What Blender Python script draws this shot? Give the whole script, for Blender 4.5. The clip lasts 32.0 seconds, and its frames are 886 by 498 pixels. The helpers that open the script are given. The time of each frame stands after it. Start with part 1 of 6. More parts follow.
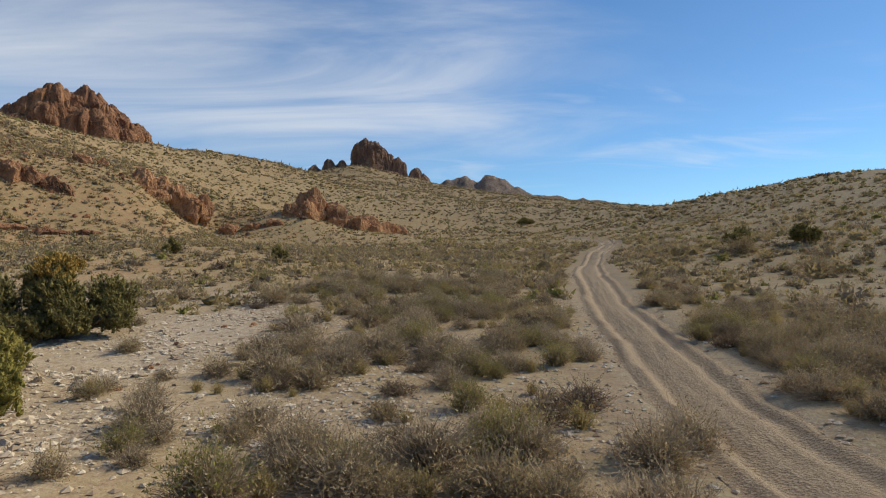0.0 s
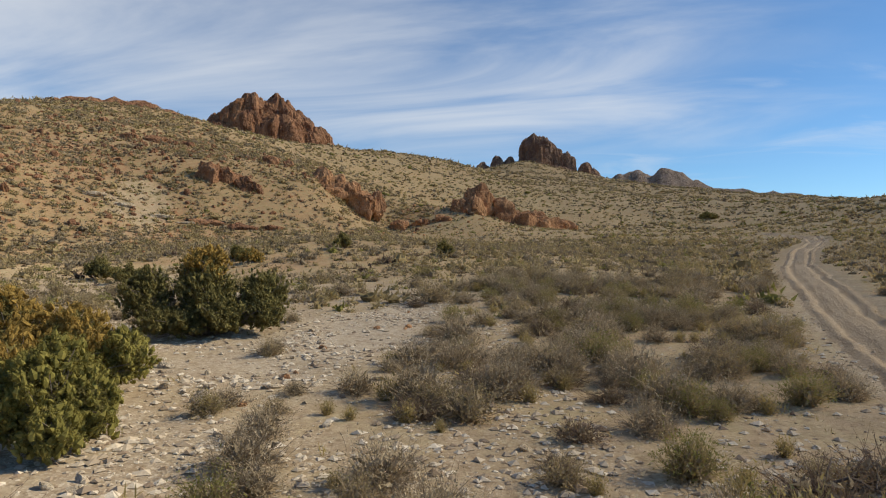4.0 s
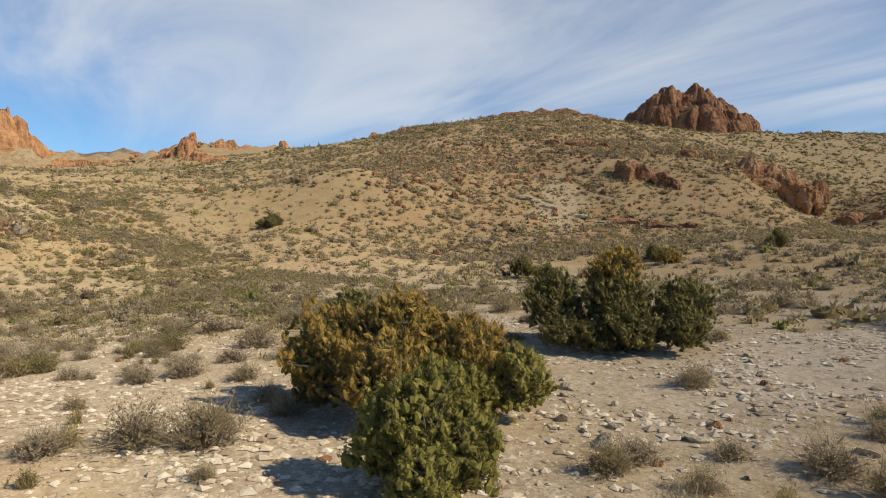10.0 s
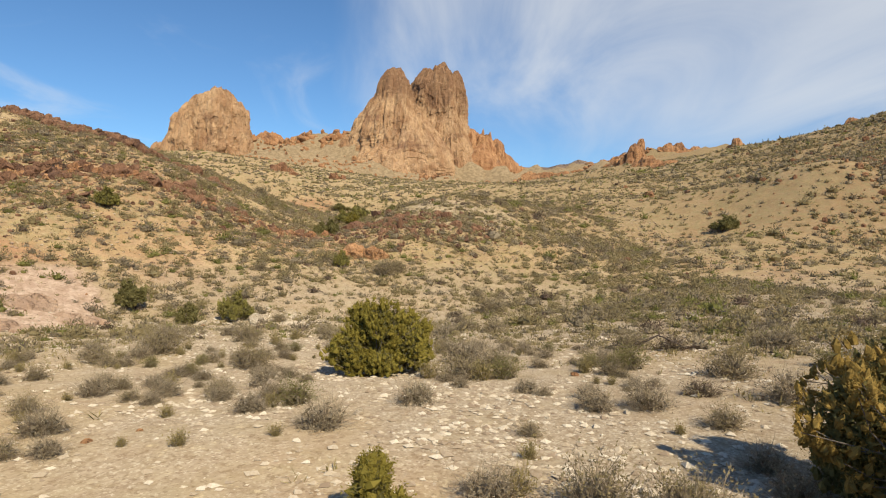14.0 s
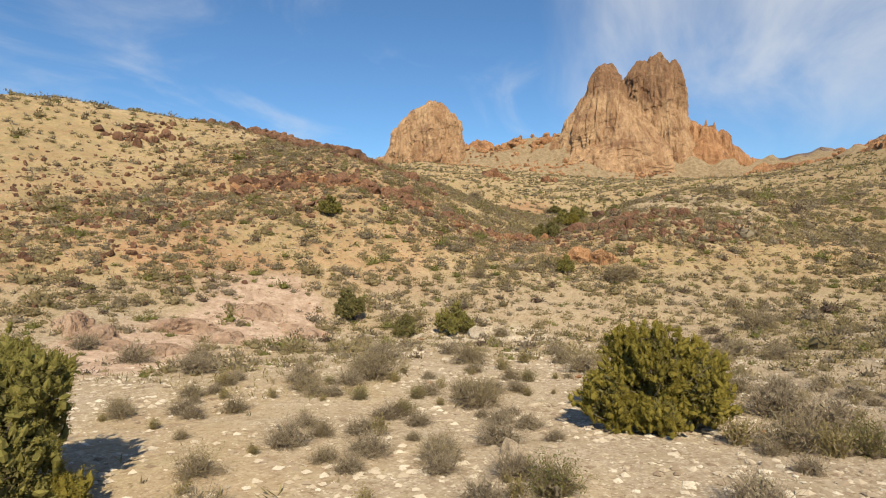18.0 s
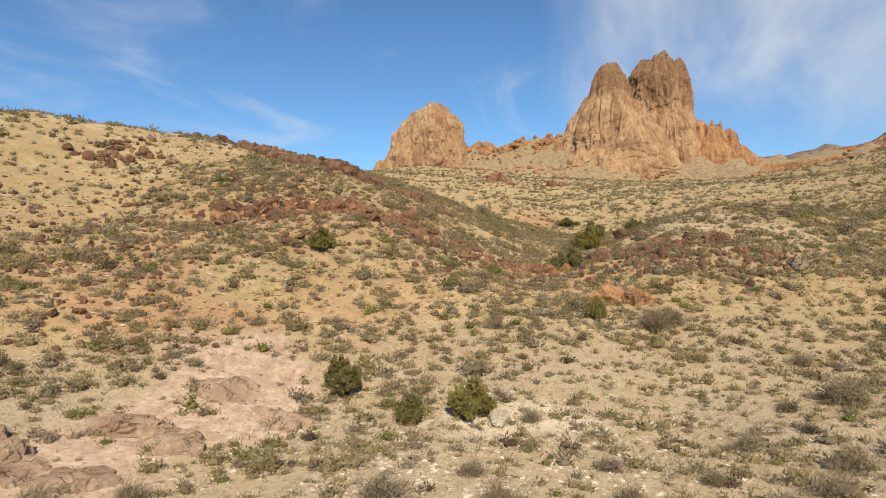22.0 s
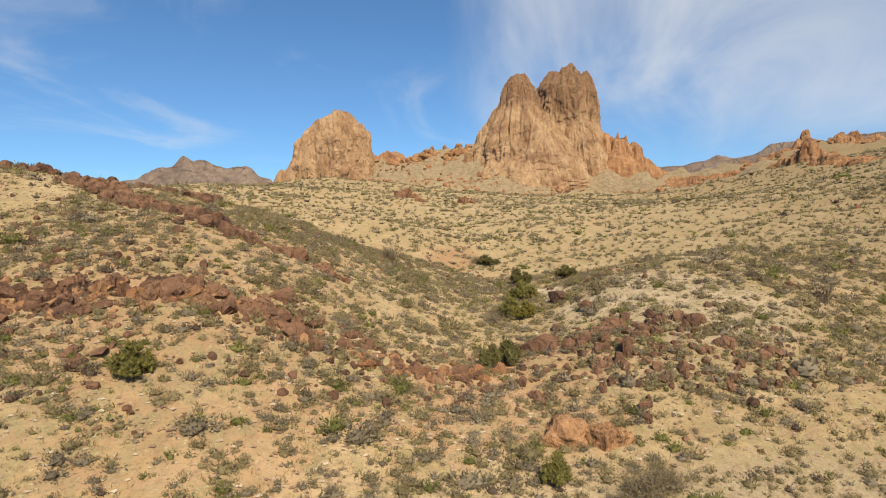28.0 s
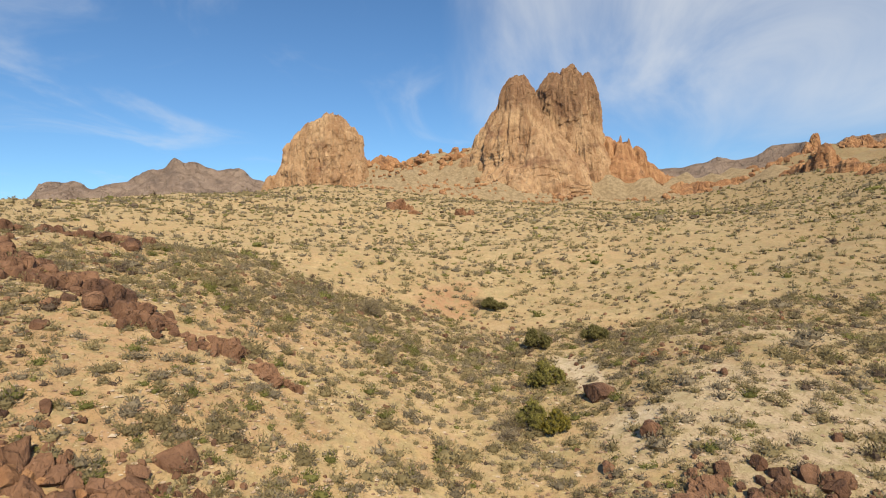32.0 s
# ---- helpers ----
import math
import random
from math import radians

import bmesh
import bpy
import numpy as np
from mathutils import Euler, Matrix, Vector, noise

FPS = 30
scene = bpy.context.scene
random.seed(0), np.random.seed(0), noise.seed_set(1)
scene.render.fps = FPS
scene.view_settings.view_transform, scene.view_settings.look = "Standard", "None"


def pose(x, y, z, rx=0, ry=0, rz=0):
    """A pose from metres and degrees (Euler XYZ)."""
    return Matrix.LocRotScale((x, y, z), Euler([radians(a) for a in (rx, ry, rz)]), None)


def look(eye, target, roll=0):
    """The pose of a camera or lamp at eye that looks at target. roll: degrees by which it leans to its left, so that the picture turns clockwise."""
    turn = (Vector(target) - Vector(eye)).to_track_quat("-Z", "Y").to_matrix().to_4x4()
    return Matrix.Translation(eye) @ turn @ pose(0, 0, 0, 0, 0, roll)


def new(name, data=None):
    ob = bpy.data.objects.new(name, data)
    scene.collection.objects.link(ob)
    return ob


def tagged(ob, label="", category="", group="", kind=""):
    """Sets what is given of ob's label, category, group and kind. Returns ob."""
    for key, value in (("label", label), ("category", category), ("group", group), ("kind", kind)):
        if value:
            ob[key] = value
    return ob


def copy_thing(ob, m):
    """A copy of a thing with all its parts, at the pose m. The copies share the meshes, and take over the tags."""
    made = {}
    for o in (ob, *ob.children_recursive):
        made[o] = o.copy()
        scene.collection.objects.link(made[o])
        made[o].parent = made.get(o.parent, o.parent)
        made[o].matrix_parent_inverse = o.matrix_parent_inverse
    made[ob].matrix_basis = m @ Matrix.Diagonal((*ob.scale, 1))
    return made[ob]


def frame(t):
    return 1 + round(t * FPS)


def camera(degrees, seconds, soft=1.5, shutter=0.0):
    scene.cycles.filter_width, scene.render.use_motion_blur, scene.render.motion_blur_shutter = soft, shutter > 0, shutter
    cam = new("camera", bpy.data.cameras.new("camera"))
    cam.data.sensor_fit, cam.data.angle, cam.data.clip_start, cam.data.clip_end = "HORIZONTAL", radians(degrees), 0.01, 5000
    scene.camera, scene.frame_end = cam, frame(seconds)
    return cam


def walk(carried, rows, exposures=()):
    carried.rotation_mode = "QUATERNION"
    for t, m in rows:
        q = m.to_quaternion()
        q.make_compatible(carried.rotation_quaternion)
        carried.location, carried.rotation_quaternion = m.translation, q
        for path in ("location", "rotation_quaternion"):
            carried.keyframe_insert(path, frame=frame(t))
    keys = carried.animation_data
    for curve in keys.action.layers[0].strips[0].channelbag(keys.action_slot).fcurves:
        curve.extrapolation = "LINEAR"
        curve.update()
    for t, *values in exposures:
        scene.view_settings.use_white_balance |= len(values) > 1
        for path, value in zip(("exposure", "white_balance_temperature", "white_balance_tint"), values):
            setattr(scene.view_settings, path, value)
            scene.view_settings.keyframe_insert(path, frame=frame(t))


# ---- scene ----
cam = camera(68.8, 32.0, 1.15)
PATH = [
    (0, (-0.416, 0.419, 3.53), (-0.423, 2.419, 3.563), 0.1),
    (0.5, (-0.447, 1.07, 3.517), (-0.524, 3.068, 3.548), 0.3),
    (1, (-0.499, 1.481, 3.508), (-0.638, 3.476, 3.537), 0.4),
    (1.5, (-0.569, 1.934, 3.499), (-0.773, 3.923, 3.526), 0.5),
    (2, (-0.655, 2.416, 3.48), (-0.924, 4.397, 3.505), 0.6),
    (2.5, (-0.711, 2.897, 3.459), (-1.045, 4.868, 3.482), 0.6),
    (4.5, (-1.102, 4.912, 3.523), (-1.693, 6.823, 3.54), 0.7),
    (5, (-1.242, 5.436, 3.58), (-1.919, 7.317, 3.595), 0.7),
    (5.5, (-1.415, 5.908, 3.617), (-2.17, 7.76, 3.63), 0.7),
    (6, (-1.588, 6.319, 3.673), (-2.416, 8.14, 3.685), 0.6),
    (6.5, (-1.683, 6.416, 3.696), (-2.584, 8.201, 3.707), 0.4),
    (7, (-1.75, 6.45, 3.709), (-2.727, 8.195, 3.718), 0.4),
    (7.5, (-1.817, 6.518, 3.7), (-2.879, 8.214, 3.706), 0.4),
    (8, (-1.945, 6.674, 3.68), (-3.098, 8.309, 3.684), 0.5),
    (8.5, (-2.093, 6.838, 3.645), (-3.349, 8.395, 3.647), 0.6),
    (9, (-2.282, 7.023, 3.632), (-3.641, 8.49, 3.632), 0.6),
    (9.5, (-2.53, 7.205, 3.643), (-3.985, 8.576, 3.641), 0.6),
    (10, (-2.834, 7.399, 3.624), (-4.38, 8.667, 3.62), 0.8),
    (10.5, (-3.162, 7.569, 3.63), (-4.794, 8.724, 3.625), 0.8),
    (11, (-3.584, 7.764, 3.647), (-5.297, 8.795, 3.64), 0.8),
    (11.5, (-3.967, 7.875, 3.622), (-5.761, 8.76, 3.615), 0.8),
    (12, (-4.371, 7.971, 3.636), (-6.232, 8.705, 3.629), 1.0),
    (12.5, (-4.752, 8.056, 3.626), (-6.668, 8.631, 3.617), 1.1),
    (13, (-5.175, 8.122, 3.635), (-7.133, 8.529, 3.623), 1.1),
    (13.5, (-5.668, 8.12, 3.643), (-7.655, 8.35, 3.629), 1.2),
    (14, (-6.18, 8.094, 3.644), (-8.179, 8.141, 3.629), 1.3),
    (14.5, (-6.717, 8.042, 3.626), (-8.713, 7.904, 3.61), 1.3),
    (15, (-7.242, 7.973, 3.62), (-9.218, 7.666, 3.6), 1.2),
    (15.5, (-7.745, 7.858, 3.607), (-9.691, 7.399, 3.587), 1.1),
    (17.5, (-10.613, 6.742, 3.568), (-12.525, 6.153, 3.557), 0.3),
    (18, (-11.285, 6.481, 3.558), (-13.196, 5.891, 3.549), 0.1),
    (18.5, (-12.032, 6.223, 3.686), (-13.942, 5.633, 3.677), -0.1),
    (19, (-12.794, 5.948, 3.850), (-14.704, 5.356, 3.842), -0.2),
    (19.5, (-13.543, 5.661, 4.096), (-15.453, 5.069, 4.086), -0.3),
    (20, (-14.285, 5.374, 4.407), (-16.194, 4.777, 4.395), -0.4),
    (20.5, (-15.036, 5.039, 4.798), (-16.946, 4.444, 4.787), -0.5),
    (21, (-15.862, 4.713, 5.202), (-17.772, 4.119, 5.192), -0.4),
    (21.5, (-16.651, 4.382, 5.664), (-18.561, 3.788, 5.654), -0.4),
    (22, (-17.459, 4.072, 6.172), (-19.369, 3.477, 6.162), -0.5),
    (22.5, (-18.093, 3.853, 6.677), (-20.003, 3.257, 6.668), -0.5),
    (23, (-19.055, 3.543, 7.103), (-20.967, 2.956, 7.096), -0.6),
    (23.5, (-20.02, 3.2, 7.469), (-21.97, 2.756, 7.464), -1.7),
    (24, (-21.01, 2.991, 7.679), (-22.98, 2.647, 7.677), -1.8),
    (24.5, (-22.065, 2.773, 7.721), (-24.036, 2.435, 7.721), -1.2),
    (26.5, (-27.111, 1.761, 9.497), (-29.084, 1.431, 9.499), -0.9),
    (27, (-28.479, 1.619, 10.055), (-30.452, 1.291, 10.058), -0.9),
    (27.5, (-29.92, 1.414, 10.634), (-31.894, 1.088, 10.637), -0.9),
    (28, (-31.449, 1.104, 11.243), (-33.423, 0.78, 11.245), -1.0),
    (28.5, (-33.084, 0.858, 11.809), (-35.058, 0.535, 11.811), -1.0),
    (29, (-34.795, 0.612, 12.358), (-36.769, 0.291, 12.36), -1.0),
    (29.5, (-36.62, 0.304, 13.004), (-38.594, -0.015, 13.005), -1.0),
    (30, (-38.492, -0.027, 13.573), (-40.467, -0.343, 13.575), -1.0),
    (30.5, (-40.442, -0.297, 14.165), (-42.417, -0.613, 14.167), -1.0),
    (31, (-42.398, -0.597, 14.785), (-44.373, -0.911, 14.787), -1.1),
    (31.5, (-44.243, -0.907, 15.379), (-46.218, -1.219, 15.38), -1.0),
    (32, (-46.234, -1.213, 16.011), (-48.21, -1.525, 16.013), -1.1),
]
walk(cam, [(t, look(eye, target, roll)) for t, eye, target, roll in PATH], ((0, 0.08), (6, 0.06), (9, 0.05), (13, 0.03), (32, 0.02)))

# settings of the light
SUN_POWER = 5.0
SKY_TINT = (0.66, 0.92, 1.09, 1)
CLOUD_COLOUR = (7.2, 7.35, 7.45, 1)
CLOUD_TURN, CLOUD_SHIFT = 35.0, (0.0, 0.0, 0)

# ---- world, sun ----
SUN_YAW, SUN_ELEV = -67.0, 36.0          # the sun's heading (left of +y, degrees) and height
world = bpy.data.worlds.new("desert_sky")
scene.world = world
world.use_nodes = True
wt = world.node_tree
wt.nodes.clear()


def wn(kind, **values):
    n = wt.nodes.new(kind)
    for key, v in values.items():
        n.inputs[key.replace("_", " ")].default_value = v
    return n


w_out = wn("ShaderNodeOutputWorld")
w_bg = wn("ShaderNodeBackground", Strength=0.108)
w_sky = wt.nodes.new("ShaderNodeTexSky")
w_sky.sky_type = "NISHITA"
w_sky.sun_disc = False
w_sky.sun_elevation = radians(SUN_ELEV)
w_sky.sun_rotation = radians(-SUN_YAW)
w_sky.altitude = 1500
w_sky.air_density = 1.0
w_sky.dust_density = 0.35
w_sky.ozone_density = 2.2
# thin cirrus: stretched noise on a flat cloud layer
w_tc = wn("ShaderNodeTexCoord")
w_sep = wn("ShaderNodeSeparateXYZ")
wt.links.new(w_tc.outputs["Generated"], w_sep.inputs[0])


def wmath(op, a, b=None, c=None):
    n = wt.nodes.new("ShaderNodeMath")
    n.operation = op
    for k, v in enumerate((a, b, c)):
        if v is None:
            continue
        if isinstance(v, (int, float)):
            n.inputs[k].default_value = v
        else:
            wt.links.new(v, n.inputs[k])
    return n.outputs[0]


up = wmath("MAXIMUM", wmath("ADD", w_sep.outputs[2], 0.10), 0.03)
cx, cy = wmath("DIVIDE", w_sep.outputs[0], up), wmath("DIVIDE", w_sep.outputs[1], up)
w_comb = wn("ShaderNodeCombineXYZ")
wt.links.new(cx, w_comb.inputs[0])
wt.links.new(cy, w_comb.inputs[1])


def cloud_noise(rot, stretch, scale, detail, rough, distort, shift):
    m = wt.nodes.new("ShaderNodeMapping")
    m.inputs["Location"].default_value = shift
    m.inputs["Rotation"].default_value = (0, 0, radians(rot))
    m.inputs["Scale"].default_value = stretch
    wt.links.new(w_comb.outputs[0], m.inputs[0])
    n = wn("ShaderNodeTexNoise", Scale=scale, Detail=detail, Roughness=rough, Distortion=distort)
    wt.links.new(m.outputs[0], n.inputs["Vector"])
    return n.outputs["Fac"]


def wramp(v, lo, hi):
    n = wt.nodes.new("ShaderNodeMapRange")
    n.interpolation_type = "SMOOTHSTEP"
    n.inputs[1].default_value, n.inputs[2].default_value = lo, hi
    wt.links.new(v, n.inputs[0])
    return n.outputs[0]


streak = cloud_noise(CLOUD_TURN, (0.42, 1.0, 1), 1.15, 9, 0.56, 0.8, (0.3, 0.2, 0))
veil = cloud_noise(CLOUD_TURN + 12, (0.5, 1.0, 1), 0.48, 5, 0.5, 0.5, CLOUD_SHIFT)
wisp = cloud_noise(CLOUD_TURN - 58, (0.7, 1.2, 1), 1.15, 8, 0.55, 1.2, (4.3, 1.2, 0))
# the cloud field fills the north-west: a clear edge in the west-south-west, a long frayed one in the north
flat = wmath("SQRT", wmath("ADD", wmath("MULTIPLY", w_sep.outputs[0], w_sep.outputs[0]), wmath("MULTIPLY", w_sep.outputs[1], w_sep.outputs[1])))
flat = wmath("MAXIMUM", flat, 0.01)
steep = wmath("DIVIDE", w_sep.outputs[2], flat)
ragged = wmath("ADD", wmath("MULTIPLY", wmath("SUBTRACT", streak, 0.5), 0.5), wmath("MULTIPLY", wmath("SUBTRACT", veil, 0.5), 0.4))


def cloud_edge(ax, ay, lo, hi, fray):
    d = wmath("ADD", wmath("MULTIPLY", w_sep.outputs[0], ax), wmath("MULTIPLY", w_sep.outputs[1], ay))
    return wramp(wmath("ADD", wmath("DIVIDE", d, flat), wmath("MULTIPLY", ragged, fray)), lo, hi)


side = wmath("MULTIPLY", cloud_edge(-0.105, 0.995, -0.10, 0.16, 1.1), cloud_edge(-0.978, 0.208, -0.20, 0.60, 2.0))
body = wramp(wmath("ADD", wmath("MULTIPLY", streak, 0.66), wmath("MULTIPLY", veil, 0.34)), 0.36, 0.66)
low = wmath("ADD", wmath("MULTIPLY", wramp(steep, 0.10, 0.22), 0.75), 0.25)
cover = wmath("MULTIPLY", wmath("MULTIPLY", side, low), wmath("ADD", wmath("MULTIPLY", body, 0.60), 0.07))
cover = wmath("MAXIMUM", cover, wmath("MULTIPLY", wramp(wisp, 0.50, 0.80), 0.32))
w_mix = wt.nodes.new("ShaderNodeMix")
w_mix.data_type = "RGBA"
wt.links.new(cover, w_mix.inputs["Factor"])
w_tint = wt.nodes.new("ShaderNodeMix")
w_tint.data_type = "RGBA"
w_tint.blend_type = "MULTIPLY"
w_tint.inputs["Factor"].default_value = 1.0
w_tint.inputs[7].default_value = SKY_TINT
wt.links.new(w_sky.outputs[0], w_tint.inputs[6])
wt.links.new(w_tint.outputs[2], w_mix.inputs[6])
w_mix.inputs[7].default_value = CLOUD_COLOUR
wt.links.new(w_mix.outputs[2], w_bg.inputs["Color"])
wt.links.new(w_bg.outputs[0], w_out.inputs[0])

sun = new("sun", bpy.data.lights.new("sun", "SUN"))
sun.data.energy, sun.data.angle, sun.data.color = SUN_POWER, radians(0.53), (1.0, 0.885, 0.655)
sun_way = Vector((-math.sin(radians(SUN_YAW)) * math.cos(radians(SUN_ELEV)), math.cos(radians(SUN_YAW)) * math.cos(radians(SUN_ELEV)), math.sin(radians(SUN_ELEV))))
sun.matrix_world = look(sun_way * 400, (0, 0, 0))

# ---- noise on arrays ----
def hashed(ix, iy, iz, seed):
    n = (ix * 374761393 + iy * 668265263 + iz * 2147483647 + seed * 1274126177) & 0xFFFFFFFF
    n = ((n ^ (n >> 13)) * 1274126177) & 0xFFFFFFFF
    return ((n ^ (n >> 16)) & 0xFFFF) / 65535.0


def vnoise(x, y, z=None, seed=0):
    """Smooth value noise, -1 to 1, on arrays."""
    z = np.zeros_like(x) if z is None else z
    fx, fy, fz = np.floor(x), np.floor(y), np.floor(z)
    ix, iy, iz = fx.astype(np.int64), fy.astype(np.int64), fz.astype(np.int64)
    u, v, w = x - fx, y - fy, z - fz
    u, v, w = (a * a * (3 - 2 * a) for a in (u, v, w))
    out = 0
    for dx, wx in ((0, 1 - u), (1, u)):
        for dy, wy in ((0, 1 - v), (1, v)):
            for dz, wz in ((0, 1 - w), (1, w)):
                out = out + wx * wy * wz * hashed(ix + dx, iy + dy, iz + dz, seed)
    return out * 2 - 1


def fbm(x, y, z=None, octaves=4, seed=0, rough=0.5):
    total, amp, f = 0, 1.0, 1.0
    for k in range(octaves):
        total = total + amp * vnoise(x * f + 17.3 * k, y * f - 9.1 * k, None if z is None else z * f + 4.7 * k, seed + k)
        amp, f = amp * rough, f * 2.03
    return total


def smooth(a, b, v):
    t = np.clip((v - a) / (b - a), 0, 1)
    return t * t * (3 - 2 * t)


# ---- materials ----
class Nodes:
    """Short hand for a node material."""

    def __init__(self, name):
        self.mat = bpy.data.materials.new(name)
        self.mat.use_nodes = True
        self.t = self.mat.node_tree
        self.b = self.t.nodes["Principled BSDF"]
        self.b.inputs["Specular IOR Level"].default_value = 0.2
        self.b.inputs["Diffuse Roughness"].default_value = 0.8

    def n(self, kind, **values):
        node = self.t.nodes.new(kind)
        for key, v in values.items():
            node.inputs[key.replace("_", " ")].default_value = v
        return node

    def link(self, a, b):
        self.t.links.new(a, b)

    def coord(self, scale=(1, 1, 1)):
        m = self.n("ShaderNodeMapping")
        m.inputs["Scale"].default_value = scale
        self.link(self.n("ShaderNodeTexCoord").outputs["Object"], m.inputs[0])
        return m.outputs[0]

    def world_coord(self, scale=(1, 1, 1)):
        m = self.n("ShaderNodeMapping")
        m.inputs["Scale"].default_value = scale
        self.link(self.n("ShaderNodeNewGeometry").outputs["Position"], m.inputs[0])
        return m.outputs[0]

    def noise(self, vec, scale, detail=6, rough=0.55, distort=0.0):
        k = self.n("ShaderNodeTexNoise", Scale=scale, Detail=detail, Roughness=rough, Distortion=distort)
        self.link(vec, k.inputs["Vector"])
        return k.outputs["Fac"]

    def cells(self, vec, scale, feature="F1", out="Distance"):
        k = self.n("ShaderNodeTexVoronoi", Scale=scale)
        k.feature = feature
        self.link(vec, k.inputs["Vector"])
        return k.outputs[out]

    def ramp(self, v, lo, hi, a=0.0, b=1.0):
        k = self.n("ShaderNodeMapRange")
        k.interpolation_type = "SMOOTHSTEP"
        for i, q in enumerate((lo, hi, a, b)):
            k.inputs[i + 1].default_value = q
        self.link(v, k.inputs[0])
        return k.outputs[0]

    def mix(self, f, a, b, blend="MIX"):
        k = self.t.nodes.new("ShaderNodeMix")
        k.data_type, k.blend_type = "RGBA", blend
        for v, s in ((f, k.inputs["Factor"]), (a, k.inputs[6]), (b, k.inputs[7])):
            if isinstance(v, (int, float)):
                s.default_value = v
            elif isinstance(v, tuple):
                s.default_value = (*v, 1) if len(v) == 3 else v
            else:
                self.link(v, s)
        return k.outputs[2]

    def math(self, op, a, b):
        k = self.t.nodes.new("ShaderNodeMath")
        k.operation = op
        for i, v in enumerate((a, b)):
            if isinstance(v, (int, float)):
                k.inputs[i].default_value = v
            else:
                self.link(v, k.inputs[i])
        return k.outputs[0]

    def attr(self, name):
        k = self.t.nodes.new("ShaderNodeAttribute")
        k.attribute_name = name
        return k.outputs["Fac"]

    def bump(self, height, strength, distance, normal=None):
        k = self.n("ShaderNodeBump", Strength=strength, Distance=distance)
        self.link(height, k.inputs["Height"])
        if normal is not None:
            self.link(normal, k.inputs["Normal"])
        return k.outputs[0]

    def done(self, colour, rough=0.9, normal=None):
        if isinstance(colour, tuple):
            self.b.inputs["Base Color"].default_value = (*colour, 1)
        else:
            self.link(colour, self.b.inputs["Base Color"])
        if isinstance(rough, (int, float)):
            self.b.inputs["Roughness"].default_value = rough
        else:
            self.link(rough, self.b.inputs["Roughness"])
        if normal is not None:
            self.link(normal, self.b.inputs["Normal"])
        return self.mat


def ground_material():
    m = Nodes("desert_soil")
    p = m.world_coord()
    big, mid, fine = m.noise(p, 0.05, 5), m.noise(p, 0.45, 6, 0.6), m.noise(p, 6.0, 6, 0.65)
    soil = m.mix(m.ramp(mid, 0.3, 0.7), (0.36, 0.242, 0.132), (0.475, 0.34, 0.195))
    soil = m.mix(m.ramp(big, 0.45, 0.66), soil, (0.46, 0.30, 0.165))
    straw = m.mix(fine, (0.42, 0.32, 0.12), (0.56, 0.45, 0.21))
    soil = m.mix(m.math("MULTIPLY", m.ramp(m.noise(p, 1.1, 5, 0.6), 0.42, 0.62), 0.40), soil, straw)
    soil = m.mix(m.ramp(m.noise(p, 0.16, 6, 0.65), 0.50, 0.72, 0.0, 0.7), soil, (0.62, 0.47, 0.28))
    soil = m.mix(m.ramp(m.noise(p, 0.23, 6, 0.7, 0.5), 0.54, 0.74, 0.0, 0.6), soil, (0.40, 0.225, 0.115))
    soil = m.mix(m.attr("red"), soil, m.mix(mid, (0.36, 0.155, 0.085), (0.47, 0.25, 0.14)))
    gravel = m.mix(m.ramp(fine, 0.3, 0.7), (0.30, 0.232, 0.158), (0.445, 0.36, 0.262))
    stones = m.cells(p, 24.0, "F1", "Color")
    pick = m.n("ShaderNodeSeparateColor")
    m.link(stones, pick.inputs[0])
    gravel = m.mix(m.ramp(pick.outputs[0], 0.74, 0.95), gravel, (0.53, 0.45, 0.345))
    gravel = m.mix(m.ramp(pick.outputs[1], 0.84, 0.97), gravel, (0.27, 0.20, 0.14))
    gravel = m.mix(m.ramp(m.noise(p, 0.7, 6, 0.65), 0.48, 0.66, 0.0, 0.6), gravel, (0.36, 0.285, 0.185))
    col = m.mix(m.attr("wash"), soil, gravel)
    col = m.mix(m.attr("bench"), col, m.mix(m.ramp(m.noise(p, 1.4, 8, 0.7), 0.35, 0.68), (0.40, 0.275, 0.20), (0.56, 0.42, 0.32)))
    col = m.mix(m.attr("pale"), col, m.mix(fine, (0.50, 0.40, 0.28), (0.64, 0.54, 0.42)))
    far = m.mix(m.ramp(m.noise(p, 0.8, 8, 0.85), 0.46, 0.56), (0.37, 0.245, 0.13), (0.21, 0.137, 0.072))
    far = m.mix(m.ramp(m.noise(p, 0.12, 6, 0.7), 0.42, 0.60, 0.0, 0.5), far, (0.26, 0.185, 0.095))
    col = m.mix(m.math("MULTIPLY", m.attr("brushy"), 0.85), col, far)
    turf = m.math("MULTIPLY", m.ramp(m.noise(p, 1.05, 9, 0.8), 0.46, 0.56), m.ramp(m.noise(p, 0.21, 4, 0.6), 0.36, 0.56, 0.25, 0.75))
    turf = m.math("MULTIPLY", turf, m.math("SUBTRACT", 1.0, m.math("MAXIMUM", m.attr("wash"), m.attr("bench"))))
    col = m.mix(turf, col, m.mix(fine, (0.22, 0.18, 0.088), (0.40, 0.33, 0.17)))
    col = m.mix(m.attr("talus"), col, m.mix(m.ramp(m.noise(p, 0.5, 8, 0.7), 0.35, 0.65), (0.22, 0.16, 0.092), (0.39, 0.29, 0.175)))
    col = m.mix(m.ramp(m.noise(p, 2.3, 8, 0.7), 0.48, 0.66, 0.0, 0.5), col, (0.24, 0.16, 0.09))
